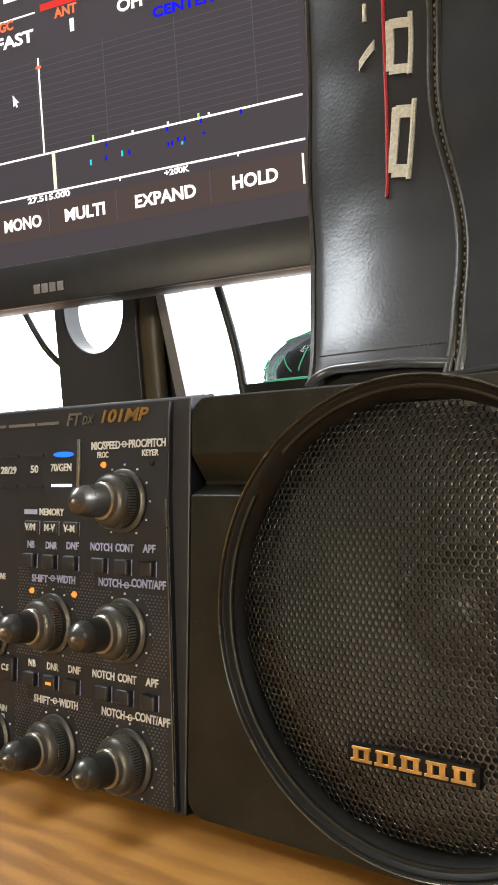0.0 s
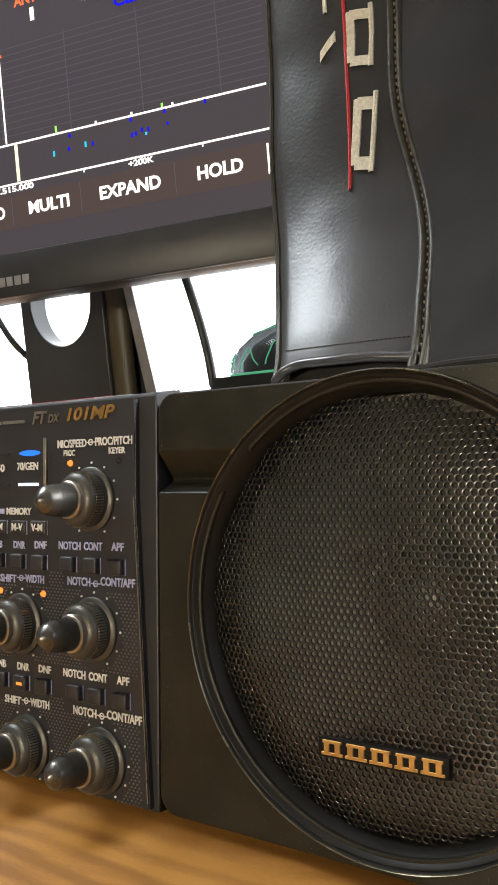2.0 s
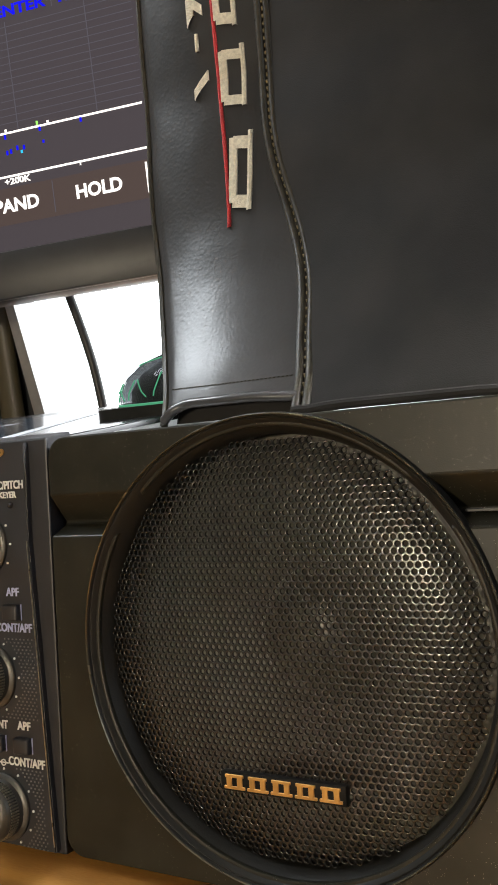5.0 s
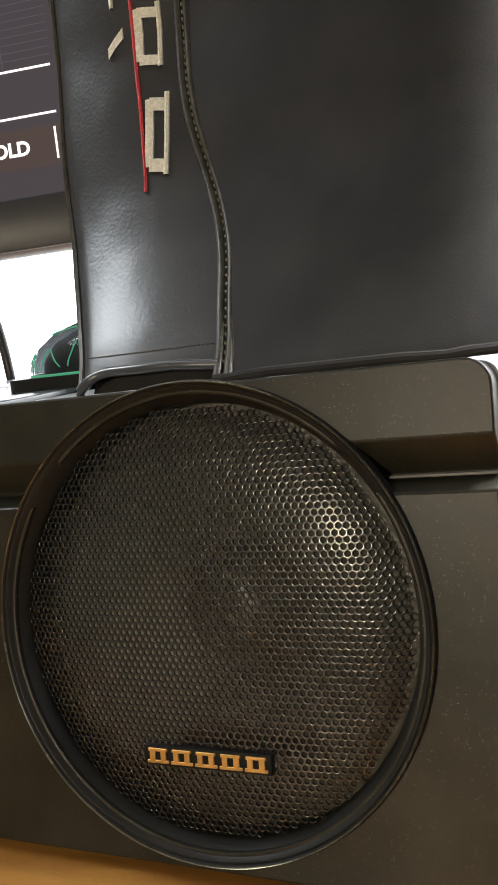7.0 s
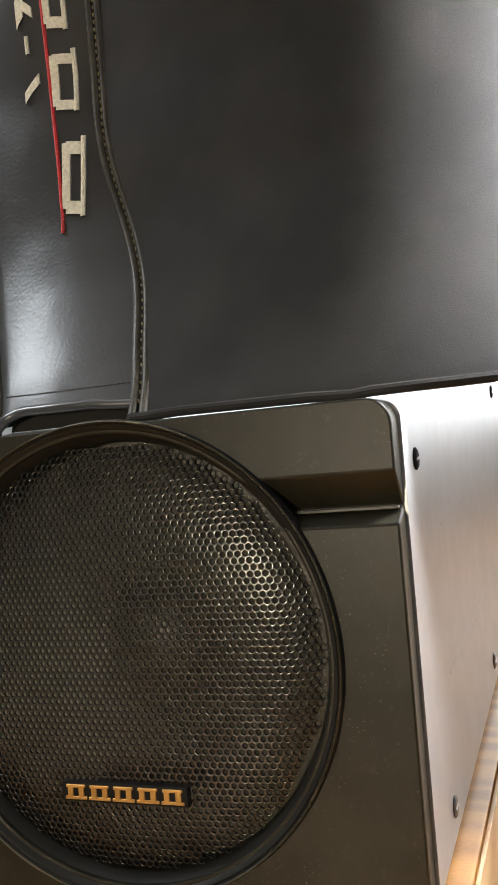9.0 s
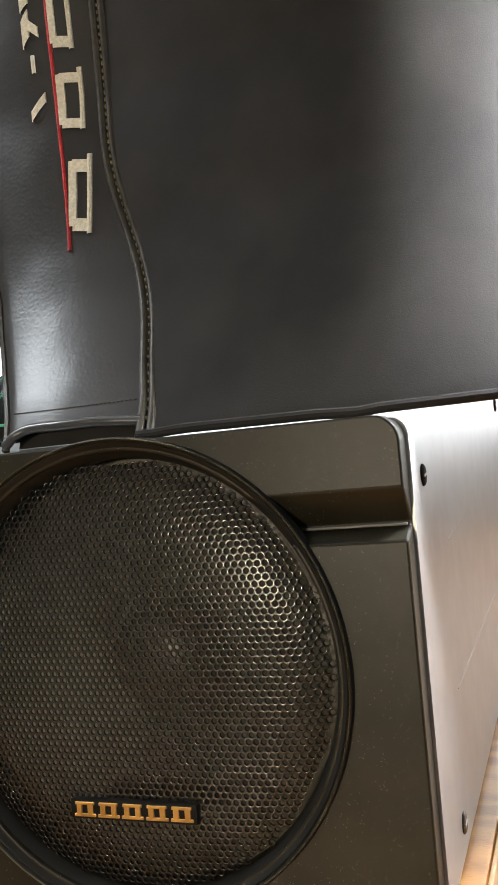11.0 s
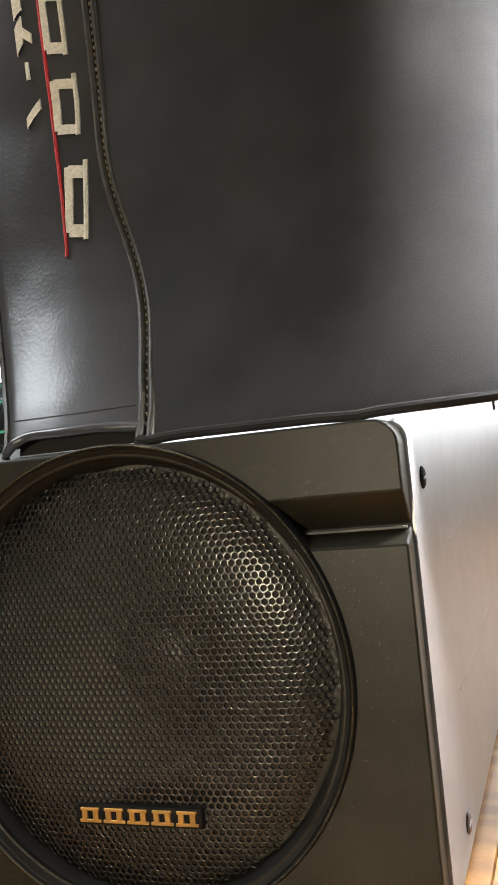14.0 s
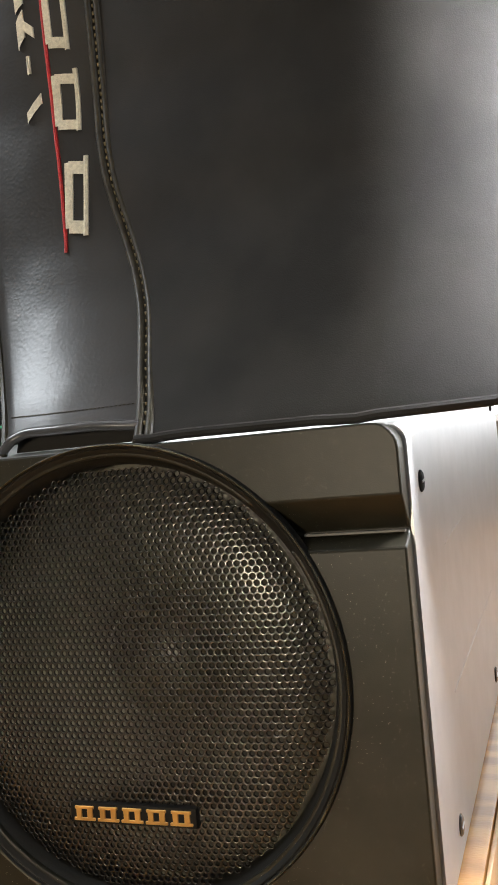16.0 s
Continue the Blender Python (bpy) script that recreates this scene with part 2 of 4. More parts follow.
def extrude(points, front, back):
    """A closed solid between two rings that front() and back() make out of the flat points."""
    b = bmesh.new()
    a = [b.verts.new(front(*p)) for p in points]
    c = [b.verts.new(back(*p)) for p in points]
    b.faces.new(a)
    b.faces.new(c[::-1])
    for i in range(len(points)):
        j = (i + 1) % len(points)
        b.faces.new((a[i], c[i], c[j], a[j]))
    return b


def lathe(profile, seg=96, centre=(0, 0, 0)):
    """Turns (radius, y) round the y axis. Radius 0 closes an end."""
    b = bmesh.new()
    rings = []
    for r, y in profile:
        if r < 1e-6:
            rings.append([b.verts.new((centre[0], centre[1] + y, centre[2]))])
        else:
            rings.append([b.verts.new((centre[0] + r * math.cos(2 * math.pi * k / seg), centre[1] + y, centre[2] + r * math.sin(2 * math.pi * k / seg))) for k in range(seg)])
    for a, c in zip(rings, rings[1:]):
        for k in range(seg):
            j = (k + 1) % seg
            if len(a) == 1:
                b.faces.new((a[0], c[j], c[k]))
            elif len(c) == 1:
                b.faces.new((a[k], a[j], c[0]))
            else:
                b.faces.new((a[k], a[j], c[j], c[k]))
    return b


def tube(points, r, seg=10, squash=1.0):
    b = bmesh.new()
    pts = [Vector(p) for p in points]
    rings = []
    for i, p in enumerate(pts):
        d = (pts[min(i + 1, len(pts) - 1)] - pts[max(i - 1, 0)]).normalized()
        side = d.cross(Vector((0, 1, 0.01))).normalized()
        up = side.cross(d)
        rings.append([b.verts.new(p + r * (math.cos(2 * math.pi * k / seg) * side + squash * math.sin(2 * math.pi * k / seg) * up)) for k in range(seg)])
    for a, c in zip(rings, rings[1:]):
        for k in range(seg):
            b.faces.new((a[k], a[(k + 1) % seg], c[(k + 1) % seg], c[k]))
    b.faces.new(rings[0])
    b.faces.new(rings[-1][::-1])
    return b


def smoothed(points, n=6):
    """A curve through the points, n steps for each."""
    p = [Vector(q) for q in points]
    p = [2 * p[0] - p[1], *p, 2 * p[-1] - p[-2]]
    out = []
    for a, b_, c, d in zip(p, p[1:], p[2:], p[3:]):
        for k in range(n):
            t = k / n
            out.append(0.5 * (2 * b_ + (c - a) * t + (2 * a - 5 * b_ + 4 * c - d) * t * t + (3 * b_ - a - 3 * c + d) * t ** 3))
    return out + [p[-2]]


def baked(ob):
    """The mesh of an object with its modifiers, the object taken away."""
    dg = bpy.context.evaluated_depsgraph_get()
    me = bpy.data.meshes.new_from_object(ob.evaluated_get(dg))
    bpy.data.objects.remove(ob)
    return me


def carve(bm, cutters, bevel=0.0):
    """A solid shaped by others: (bmesh, operation)."""
    base = new("tmp", mesh_of("tmp", bm, BEZEL, False))
    made = []
    for other, how in cutters:
        tool = new("tmp_tool", mesh_of("tmp", other, BEZEL, False))
        made.append(tool)
        mod = base.modifiers.new("b", "BOOLEAN")
        mod.object, mod.operation, mod.solver = tool, how, "EXACT"
    if bevel:
        mod = base.modifiers.new("v", "BEVEL")
        mod.width, mod.segments, mod.limit_method, mod.angle_limit = bevel, 2, "ANGLE", radians(28)
    me = baked(base)
    for tool in made:
        bpy.data.objects.remove(tool)
    return me


def letters(text, height, material, parent, x, z, y=-0.0012, centre=False, width=None, slant=0.0, depth=0.00012, name="lettering", m=None, bold=0.0):
    """Printed words, upright in the x-z plane and facing -y, cap height as given."""
    cu = bpy.data.curves.new("tmp", "FONT")
    cu.body, cu.size, cu.extrude, cu.shear, cu.resolution_u = text, height / 0.70, depth, slant, 3
    cu.offset = bold * height
    cu.align_x = "CENTER" if centre else "LEFT"
    me = baked(new("tmp", cu))
    me.materials.clear()
    me.materials.append(material)
    co = [v.co.x for v in me.vertices]
    k = width / (max(co) - min(co)) if width and co else 1.0
    for v in me.vertices:
        v.co = Vector((v.co.x * k, -v.co.z, v.co.y))
    ob = new(name, me)
    ob.parent = parent
    ob.matrix_basis = (m or Matrix()) @ pose(x, y, z)
    return ob

# ---- the room ----
def slab(name, x0, x1, y0, y1, z0, z1, material, label, category, r=0.0):
    ob = new(name, mesh_of(name, box(x0, x1, y0, y1, z0, z1, r), material))
    return tagged(ob, label, category, kind="structure")


slab("floor", -2.2, 2.2, -2.8, 1.0, -0.80, -0.75, FLOOR, "dark boarded floor of the room", "floor")
slab("ceiling", -2.2, 2.2, -2.8, 1.0, 1.65, 1.70, CEIL, "white painted ceiling", "ceiling")
slab("wall_south", -2.2, 2.2, -2.8, -2.72, -0.75, 1.65, WALL, "plain painted wall behind the camera", "wall")
slab("wall_west", -2.2, -2.12, -2.72, 0.92, -0.75, 1.65, WALL, "plain painted side wall", "wall")
# the opening in this wall is made up to hold the added side light
east = box(2.12, 2.2, -2.72, -1.05, -0.75, 1.65)
box(2.12, 2.2, -0.05, 0.92, -0.75, 1.65, bm=east)
box(2.12, 2.2, -1.05, -0.05, -0.75, 0.55, bm=east)
box(2.12, 2.2, -1.05, -0.05, 1.55, 1.65, bm=east)
tagged(new("wall_east", mesh_of("wall_east", east, WALL)), "painted side wall with an unseen opening made for the added light", "wall", kind="structure")
WX0, WX1, WZ0, WZ1 = -1.75, 1.00, 0.03, 1.10
north = box(-2.2, WX0, 0.92, 1.0, -0.75, 1.65)
box(WX1, 2.2, 0.92, 1.0, -0.75, 1.65, bm=north)
box(WX0, WX1, 0.92, 1.0, -0.75, WZ0, bm=north)
box(WX0, WX1, 0.92, 1.0, WZ1, 1.65, bm=north)
tagged(new("wall_north", mesh_of("wall_north", north, WALL)), "painted wall with a wide window behind the desk", "wall", kind="structure")
sky_sheet = slab("backdrop", -3.2, 2.6, 1.5, 1.52, -0.75, 1.9, DAY, "overexposed white daylight outside the window", "backdrop")

desk = slab("desk", -1.6, 0.1665, -0.42, 0.80, -0.032, 0.0, WOOD, "honey-coloured oak desk top with visible grain", "desk", 0.0012)
desk["kind"] = ""
part("edge_strip", box(0.1668, 0.1682, -0.42, 0.80, -0.030, -0.0004, 0.0003), WOOD_EDGE, desk, "pale veneer edge strip")
for x in (-1.5, 0.10):
    for y in (-0.36, 0.72):
        part("leg", box(x - 0.03, x + 0.03, y - 0.03, y + 0.03, -0.75, -0.0325, 0.004), WOOD, desk)
side = slab("side_cabinet", 0.172, 0.75, -0.30, 0.78, -0.75, -0.055, WOOD, "brown wooden cabinet standing beside the desk", "cabinet", 0.004)
side["kind"] = ""

# ---- the loudspeaker ----
SPK = thing("loudspeaker", FACE, "black tabletop loudspeaker with a round perforated grille and grey steel case", "speaker")
INV = FACE.inverted()
CX, CZ = 0.0796, 0.0706


def face_y(z, d):
    """World y of the leaning front plane at a height, d behind it."""
    return z * math.tan(radians(8)) + d


def shell(points, front, back, thick=0.0012):
    """A steel box open to the front: outer skin, front lip, inner skin, both backs."""
    b = bmesh.new()
    cx, cz = (min(p[0] for p in points) + max(p[0] for p in points)) / 2, (min(p[1] for p in points) + max(p[1] for p in points)) / 2
    small = [(x - math.copysign(thick, x - cx), z - math.copysign(thick, z - cz)) for x, z in points]
    rings = [[b.verts.new(INV @ Vector((x, y(z), z))) for x, z in pts] for pts, y in
             ((points, lambda z: back), (points, lambda z: face_y(z, front)), (small, lambda z: face_y(z, front)), (small, lambda z: back - thick))]
    n = len(points)
    for a, c in zip(rings, rings[1:]):
        for i in range(n):
            b.faces.new((a[i], a[(i + 1) % n], c[(i + 1) % n], c[i]))
    b.faces.new(rings[0])
    b.faces.new(rings[-1])
    return b


ring2d = rounded(0.003, 0.162, 0.0045, 0.1312, 0.0045)
part("case", shell(ring2d, 0.0076, 0.258), CASE, SPK, "grey painted steel case, scuffed")
front = extrude([(0.0, 0.0035), (0.0, 0.1030), (0.0064, 0.1062), (0.0070, 0.1074), (0.0, 0.1160), (0.0, 0.1345), (0.0125, 0.1345), (0.0125, 0.0035)],
                lambda y, z: Vector((0.0, y, z)), lambda y, z: Vector((0.1622, y, z)))
outline = extrude(rounded(0.0012, 0.1612, 0.0040, 0.1342, 0.0066), lambda x, z: Vector((x, -0.02, z)), lambda x, z: Vector((x, 0.03, z)))
hole = lathe([(0, -0.03), (0.0612, -0.03), (0.0612, 0.03), (0, 0.03)], 96, (CX, 0, CZ))
me = carve(front, [(outline, "INTERSECT"), (hole, "DIFFERENCE")], 0.0006)
me.materials.clear()
me.materials.append(BEZEL)
part("front_bezel", me, BEZEL, SPK, "dark metallic-flecked plastic front with a groove")
# the light caught by the groove's ledge is put in as this pale strip
bead = new("groove_edge_glint", mesh_of("groove_edge_glint", box(0.1338, 0.1603, 0.0046, 0.0062, 0.1064, 0.1071, 0.0002), DOTS))
bead.parent = SPK
tagged(bead, "thin pale bead for the highlight in the groove")
part("rim", lathe([(0.0615, 0.010), (0.0650, 0.0020), (0.0650, -0.0010), (0.0648, -0.0018), (0.06445, -0.0021), (0.06412, -0.0018), (0.0639, -0.0011), (0.0637, -0.0010),
                   (0.0634, -0.0012), (0.0630, -0.0010), (0.0618, 0.0005), (0.0604, 0.0028), (0.0594, 0.0052), (0.0590, 0.0066), (0.0592, 0.010), (0.0615, 0.010)], 160, (CX, 0, CZ)), RIM, SPK, "matt black moulded rim with a fine ridge")


# highlight along the black rim's edge, put in as a brighter metal ring
part("rim_highlight", lathe([(0.06475, -0.0016), (0.06468, -0.0021), (0.06445, -0.0024), (0.06420, -0.0021), (0.06412, -0.0016)], 160, (CX, 0, CZ)), RIM_GLINT, SPK, "thin bright ring for the highlight on the rim's edge")


def dome_y(r):
    return 0.0046 - 0.0036 * (1 - (r / 0.0592) ** 5.5)


def grille(R=0.0590, pitch=0.00205, hole_r=0.00074):
    """A domed sheet with round holes in a hexagonal lattice."""
    verts, faces, walls, index = [], [], [], {}

    def vert(x, z, lift=0.0):
        key = (round(x * 2e5), round(z * 2e5), round(lift * 1e6))
        if key not in index:
            index[key] = len(verts)
            verts.append((CX + x, dome_y(math.hypot(x, z)) + lift, CZ + z))
        return index[key]

    n = int(R / pitch) + 2
    row = pitch * math.sqrt(3) / 2
    for j in range(-n - 4, n + 5):
        for i in range(-n - 2, n + 3):
            x, z = (i + 0.5 * (j % 2)) * pitch, j * row
            if math.hypot(x, z) > R - pitch * 0.25:
                continue
            outer, top, lip, edge, low = [], [], [], [], []
            for k in range(12):
                a = math.pi * k / 6 + math.pi / 6
                reach = pitch / math.sqrt(3) if k % 2 == 0 else pitch / 2
                outer.append(vert(x + reach * math.cos(a), z + reach * math.sin(a)))
                c, s = math.cos(a), math.sin(a)
                for ring, out, lift in ((top, 0.00016, 0.0), (lip, 0.00005, 0.00005), (edge, 0.0, 0.00016), (low, -0.00002, 0.0009)):
                    ring.append(vert(x + (hole_r + out) * c, z + (hole_r + out) * s, lift))
            for k in range(12):
                q = (k + 1) % 12
                faces.append((outer[k], outer[q], top[q], top[k]))
                walls.append(len(faces))
                faces.append((top[k], top[q], lip[q], lip[k]))
                walls.append(len(faces))
                faces.append((lip[k], lip[q], edge[q], edge[k]))
                faces.append((edge[k], edge[q], low[q], low[k]))
    me = bpy.data.meshes.new("grille")
    me.from_pydata(verts, [], faces)
    me.materials.append(MESH)
    me.materials.append(MESH_EDGE)
    for w in walls:
        me.polygons[w].material_index = 1
    b = bmesh.new()
    b.from_mesh(me)
    bmesh.ops.recalc_face_normals(b, faces=b.faces)
    b.to_mesh(me)
    b.free()
    me.shade_smooth()
    me.set_sharp_from_angle(angle=radians(75))
    return me


part("grille", grille(), MESH, SPK, "black perforated metal grille, slightly domed")
cone = part("woofer_cone", lathe([(0.0600, 0.0160), (0.055, 0.0150), (0.052, 0.0165), (0.049, 0.0165), (0.020, 0.0300), (0.0, 0.0305)], 72, (CX, 0, CZ)), CONE, SPK, "dark paper cone behind the grille")
part("dust_cap", lathe([(0.0200, 0.0296), (0.0190, 0.0265), (0.0150, 0.0222), (0.0080, 0.0195), (0, 0.0188)], 48, (CX, 0, CZ)), DUSTCAP, SPK, "glossy dust cap of the cone")
plate = part("badge", box(0.0604, 0.0989, -0.0004, 0.0022, 0.0313, 0.0367, 0.0003), BADGE, SPK, "black badge plate with gilt shapes", m=pose(0, 0, 0))
# the gilt mark on the badge: five plain upright shapes of the sign's size
for k in range(5):
    x0 = 0.0617 + k * 0.0074
    b = bmesh.new()
    box(x0 + 0.0004, x0 + 0.0062, -0.0009, -0.0002, 0.0352, 0.0360, 0.0001, 1, b)
    box(x0, x0 + 0.0066, -0.0009, -0.0002, 0.0320, 0.0328, 0.0001, 1, b)
    box(x0 + 0.0008, x0 + 0.0024, -0.0009, -0.0002, 0.0325, 0.0355, 0.0001, 1, b)
    box(x0 + 0.0042, x0 + 0.0058, -0.0009, -0.0002, 0.0325, 0.0355, 0.0001, 1, b)
    part("gilt_mark", b, GOLD, plate, "gilt metal mark")


def screw(parent, y, z, material):
    """A countersunk cross-head screw in the side of the case, world place."""
    b = lathe([(0, -0.0006), (0.0024, -0.0006), (0.0030, -0.0002), (0.0031, 0.0004)], 20)
    for v in b.verts:
        v.co = Vector((-v.co.y, v.co.x, v.co.z))
    s = part("screw", b, material, parent, "dark steel screw", m=INV @ pose(0.1621, y, z))
    part("slot", box(0.0004, 0.0008, -0.0018, 0.0018, -0.0003, 0.0003), SILVER, s)


# the upper screws are coloured near black for the shade inside their holes
for y, z, m_ in ((0.0385, 0.1140, HOLE), (0.0390, 0.0165, CASE_DARK), (0.150, 0.0166, CASE_DARK), (0.235, 0.1140, HOLE)):
    screw(SPK, y, z, m_)
# long scratches in the paint of the case
for (ya, za), (yb, zb) in (((0.054, 0.0490), (0.166, 0.0456)), ((0.066, 0.0900), (0.112, 0.0890))):
    a = math.atan2(zb - za, yb - ya)
    d = math.hypot(yb - ya, zb - za)
    part("scratch", box(0.0, 0.00012, 0, d, -0.00022, 0.00022), SCRATCH, SPK, "pale scratch", m=INV @ pose(0.16205, ya, za, math.degrees(a)))
for x in (0.022, 0.142):
    for y in (0.030, 0.235):
        b = lathe([(0, 0), (0.0075, 0), (0.0085, 0.0046), (0, 0.0046)], 24)
        for v in b.verts:
            v.co = Vector((x + v.co.x, y + v.co.z, 0.0002 + v.co.y))
        b.transform(INV)
        part("foot", b, RIM, SPK, "black rubber foot")

# ---- the transceiver ----
RIG = thing("radio_transceiver", FACE, "black desktop radio transceiver with knobs, push buttons and white lettering", "radio")
ring2d = rounded(-0.418, -0.0008, 0.0045, 0.1325, 0.003)
part("case", extrude(ring2d, lambda x, z: INV @ Vector((x, face_y(z, 0.012), z)), lambda x, z: INV @ Vector((x, 0.300, z))), CASE_DARK, RIG, "glossy black painted steel case")
ring2d = rounded(-0.420, -0.0003, 0.0030, 0.1345, 0.003)
frame_body = extrude([(0.0012, 0.0030), (0.0012, 0.1346), (0.0130, 0.1368), (0.0130, 0.0030)],
                     lambda y, z: Vector((-0.420, y, z)), lambda y, z: Vector((-0.0003, y, z)))
me = carve(frame_body, [], 0.0006)
me.materials.clear()
me.materials.append(PANEL)
part("front_frame", me, RIM, RIG, "matt black front frame")
b = extrude([(-0.412, 0.0040), (-0.0025, 0.0040), (-0.0080, 0.1020), (-0.0080, 0.1335), (-0.412, 0.1335)],
            lambda x, z: Vector((x, -0.0010, z)), lambda x, z: Vector((x, 0.0065, z)))
bmesh.ops.bevel(b, geom=b.edges[:], offset=0.0004, segments=2, affect="EDGES")
panel = part("front_panel", b, PANEL, RIG, "satin black control panel")
part("edge_line", box(-0.00014, 0.00014, -0.0013, -0.0010, 0, 0.0960), COLLAR, RIG, "thin pale edge line", m=pose(-0.0030, 0, 0.0060, 0, -3.3, 0))

# the control area with its raised dots
dots = bmesh.new()
for z0, z1 in ((0.0450, 0.0758), (0.0045, 0.0335)):
    zz = z0
    row = 0
    while zz < z1:
        xx = -0.0840 + (row % 2) * 0.00085
        while xx < -0.0055 - (zz * 0.03):
            near = any(math.hypot(xx - kx, zz - kz) < 0.0135 for kx, kz in ((-0.027, 0.058), (-0.064, 0.057), (-0.0235, 0.016), (-0.0605, 0.015)))
            band = (z1 - zz) < 0.0045
            if not near and not (band and (-0.078 < xx < -0.050 or -0.042 < xx < -0.006)):
                box(xx - 0.00024, xx + 0.00024, -0.0013, -0.0009, zz - 0.00022, zz + 0.00022, bm=dots)
            xx += 0.0017
        zz += 0.0011
        row += 1
tagged(part("texture_dots", dots, DOTS, panel, "fine raised dot texture", smooth=False), kind="stuff")


def knob(x, z, reach=0.0225, big=0.0090):
    """A double concentric knob: flange, knurled skirt, nickel collar, slim ribbed knob with a spun tip, and its ring of white dots."""
    k = new("knob", mesh_of("knob", lathe([(0, -0.0010), (0.0108, -0.0010), (0.0108, -0.0019), (0.0104, -0.0023), (big + 0.0002, -0.0026), (big, -0.0040), (big - 0.0001, -0.0078),
                                           (big - 0.0006, -0.0088), (0.0068, -0.0098), (0.0056, -0.0099), (0, -0.0099)], 64), KNOB))
    k.parent = RIG
    k.matrix_basis = pose(x, 0, z)
    tagged(k, "dark grey double knob with nickel collar")
    b = bmesh.new()
    for ring in range(5):
        for i in range(60):
            a = 2 * math.pi * i / 60
            t = box(-0.00026, 0.00026, -0.00022, 0.00022, big - 0.0002, big + 0.00030)
            t.transform(pose(0, -0.0046 - ring * 0.00068, 0) @ Matrix.Rotation(a, 4, "Y"))
            join(b, t)
    part("knurling", b, KNURL, k, "fine knurled band", smooth=False)
    part("collar", lathe([(0.0056, -0.0096), (0.0062, -0.0100), (0.0062, -0.0116), (0.0058, -0.0120), (0.0048, -0.0121)], 48), COLLAR, k, "brushed nickel collar")
    part("inner_knob", lathe([(0.0052, -0.0118), (0.0055, -0.0126), (0.0051, -0.0178), (0.0047, -reach + 0.0018), (0.0043, -reach + 0.0010), (0, -reach + 0.0010)], 48), KNOB, k)
    part("cap", lathe([(0.0043, -reach + 0.0010), (0.0041, -reach + 0.0006), (0.0012, -reach - 0.0016), (0.0004, -reach - 0.0019), (0, -reach - 0.0019)], 48), CAP, k, "spun metal cap")
    b = bmesh.new()
    for i in range(56):
        t = box(-0.00012, 0.00012, -0.0180, -0.0132, 0.0049, 0.00545)
        for v in t.verts:
            if v.co.y < -0.015:
                v.co.z -= 0.00026
        t.transform(Matrix.Rotation(2 * math.pi * i / 56, 4, "Y"))
        join(b, t)
    part("ribs", b, KNOB, k, smooth=False)
    for i in range(11):
        a = radians(-240 + 30 * i)
        part("scale_dot", lathe([(0, -0.0013), (0.00038, -0.0013), (0.00042, -0.0008)], 10, (0.0122 * math.cos(a), 0, -0.0122 * math.sin(a))), INK, k, "white scale dot")
    return k


for kx, kz in ((-0.028, 0.101), (-0.027, 0.058), (-0.064, 0.057), (-0.0235, 0.016), (-0.0605, 0.015), (-0.100, 0.050), (-0.098, 0.012)):
    knob(kx, kz)


def button(x, z, w=0.0066, h=0.0052, depth=0.0022):
    b = box(x - w / 2, x + w / 2, -0.0010 - depth, 0.0, z - h / 2, z + h / 2, 0.0007, 3)
    part("push_button", b, PANEL, RIG, "small black push button")
    t = bmesh.new()
    box(x + w / 2 + 0.0002, x + w / 2 + 0.0004, -0.0013, -0.0009, z - h / 2, z + h / 2, bm=t)
    part("button_edge", t, INK_BLUE, RIG)


for x in (-0.077, -0.0655, -0.054, -0.039, -0.0275, -0.016):
    button(x, 0.0790)
for x in (-0.075, -0.0635, -0.052, -0.036, -0.0255, -0.014):
    button(x, 0.0365)
button(-0.0885, 0.0385, 0.009, 0.009)
for x in (-0.077, -0.066, -0.055):
    button(x, 0.0910, 0.0085, 0.0050, 0.0008)


def word(text, x0, x1, z, h=0.0026, ink=INK, slant=0.0, y=-0.00125):
    ob = letters(text, h, ink, RIG, x0, z - h / 2, y, False, x1 - x0, slant, bold=0.035 if h < 0.004 else 0.042)
    return tagged(ob, "printed lettering")


word("FT", -0.0585, -0.0505, 0.1298, 0.0042, COLLAR, 0.25)
word("DX", -0.0500, -0.0440, 0.1292, 0.0028, COLLAR, 0.25)
word("101MP", -0.0415, -0.0180, 0.1300, 0.0042, GOLD, 0.25)
for x0, x1 in ((-0.112, -0.094), (-0.092, -0.076), (-0.075, -0.0625)):
    part("print_bar", box(x0, x1, -0.0013, -0.0010, 0.1283, 0.1294), DOTS, RIG, "illegible pale print")
word("MIC/SPEED", -0.0450, -0.0305, 0.1200)
word("PROC/PITCH", -0.0262, -0.0090, 0.1202)
word("PROC", -0.0418, -0.0362, 0.1168, 0.0020)
word("KEYER", -0.0198, -0.0122, 0.1170, 0.0020)
word("28/29", -0.0965, -0.0870, 0.1122, 0.0026)
word("50", -0.0785, -0.0740, 0.1124, 0.0026)
word("70/GEN", -0.0668, -0.0553, 0.1128, 0.0026)
word("MEMORY", -0.0728, -0.0590, 0.0968, 0.0024)
part("print_bar", box(-0.0815, -0.0740, -0.0013, -0.0010, 0.0958, 0.0976), INK_BLUE, RIG)
word("V/M", -0.0800, -0.0740, 0.0912, 0.0025, y=-0.0020)
word("M-V", -0.0690, -0.0630, 0.0912, 0.0025, y=-0.0020)
word("V-M", -0.0580, -0.0520, 0.0912, 0.0025, y=-0.0020)
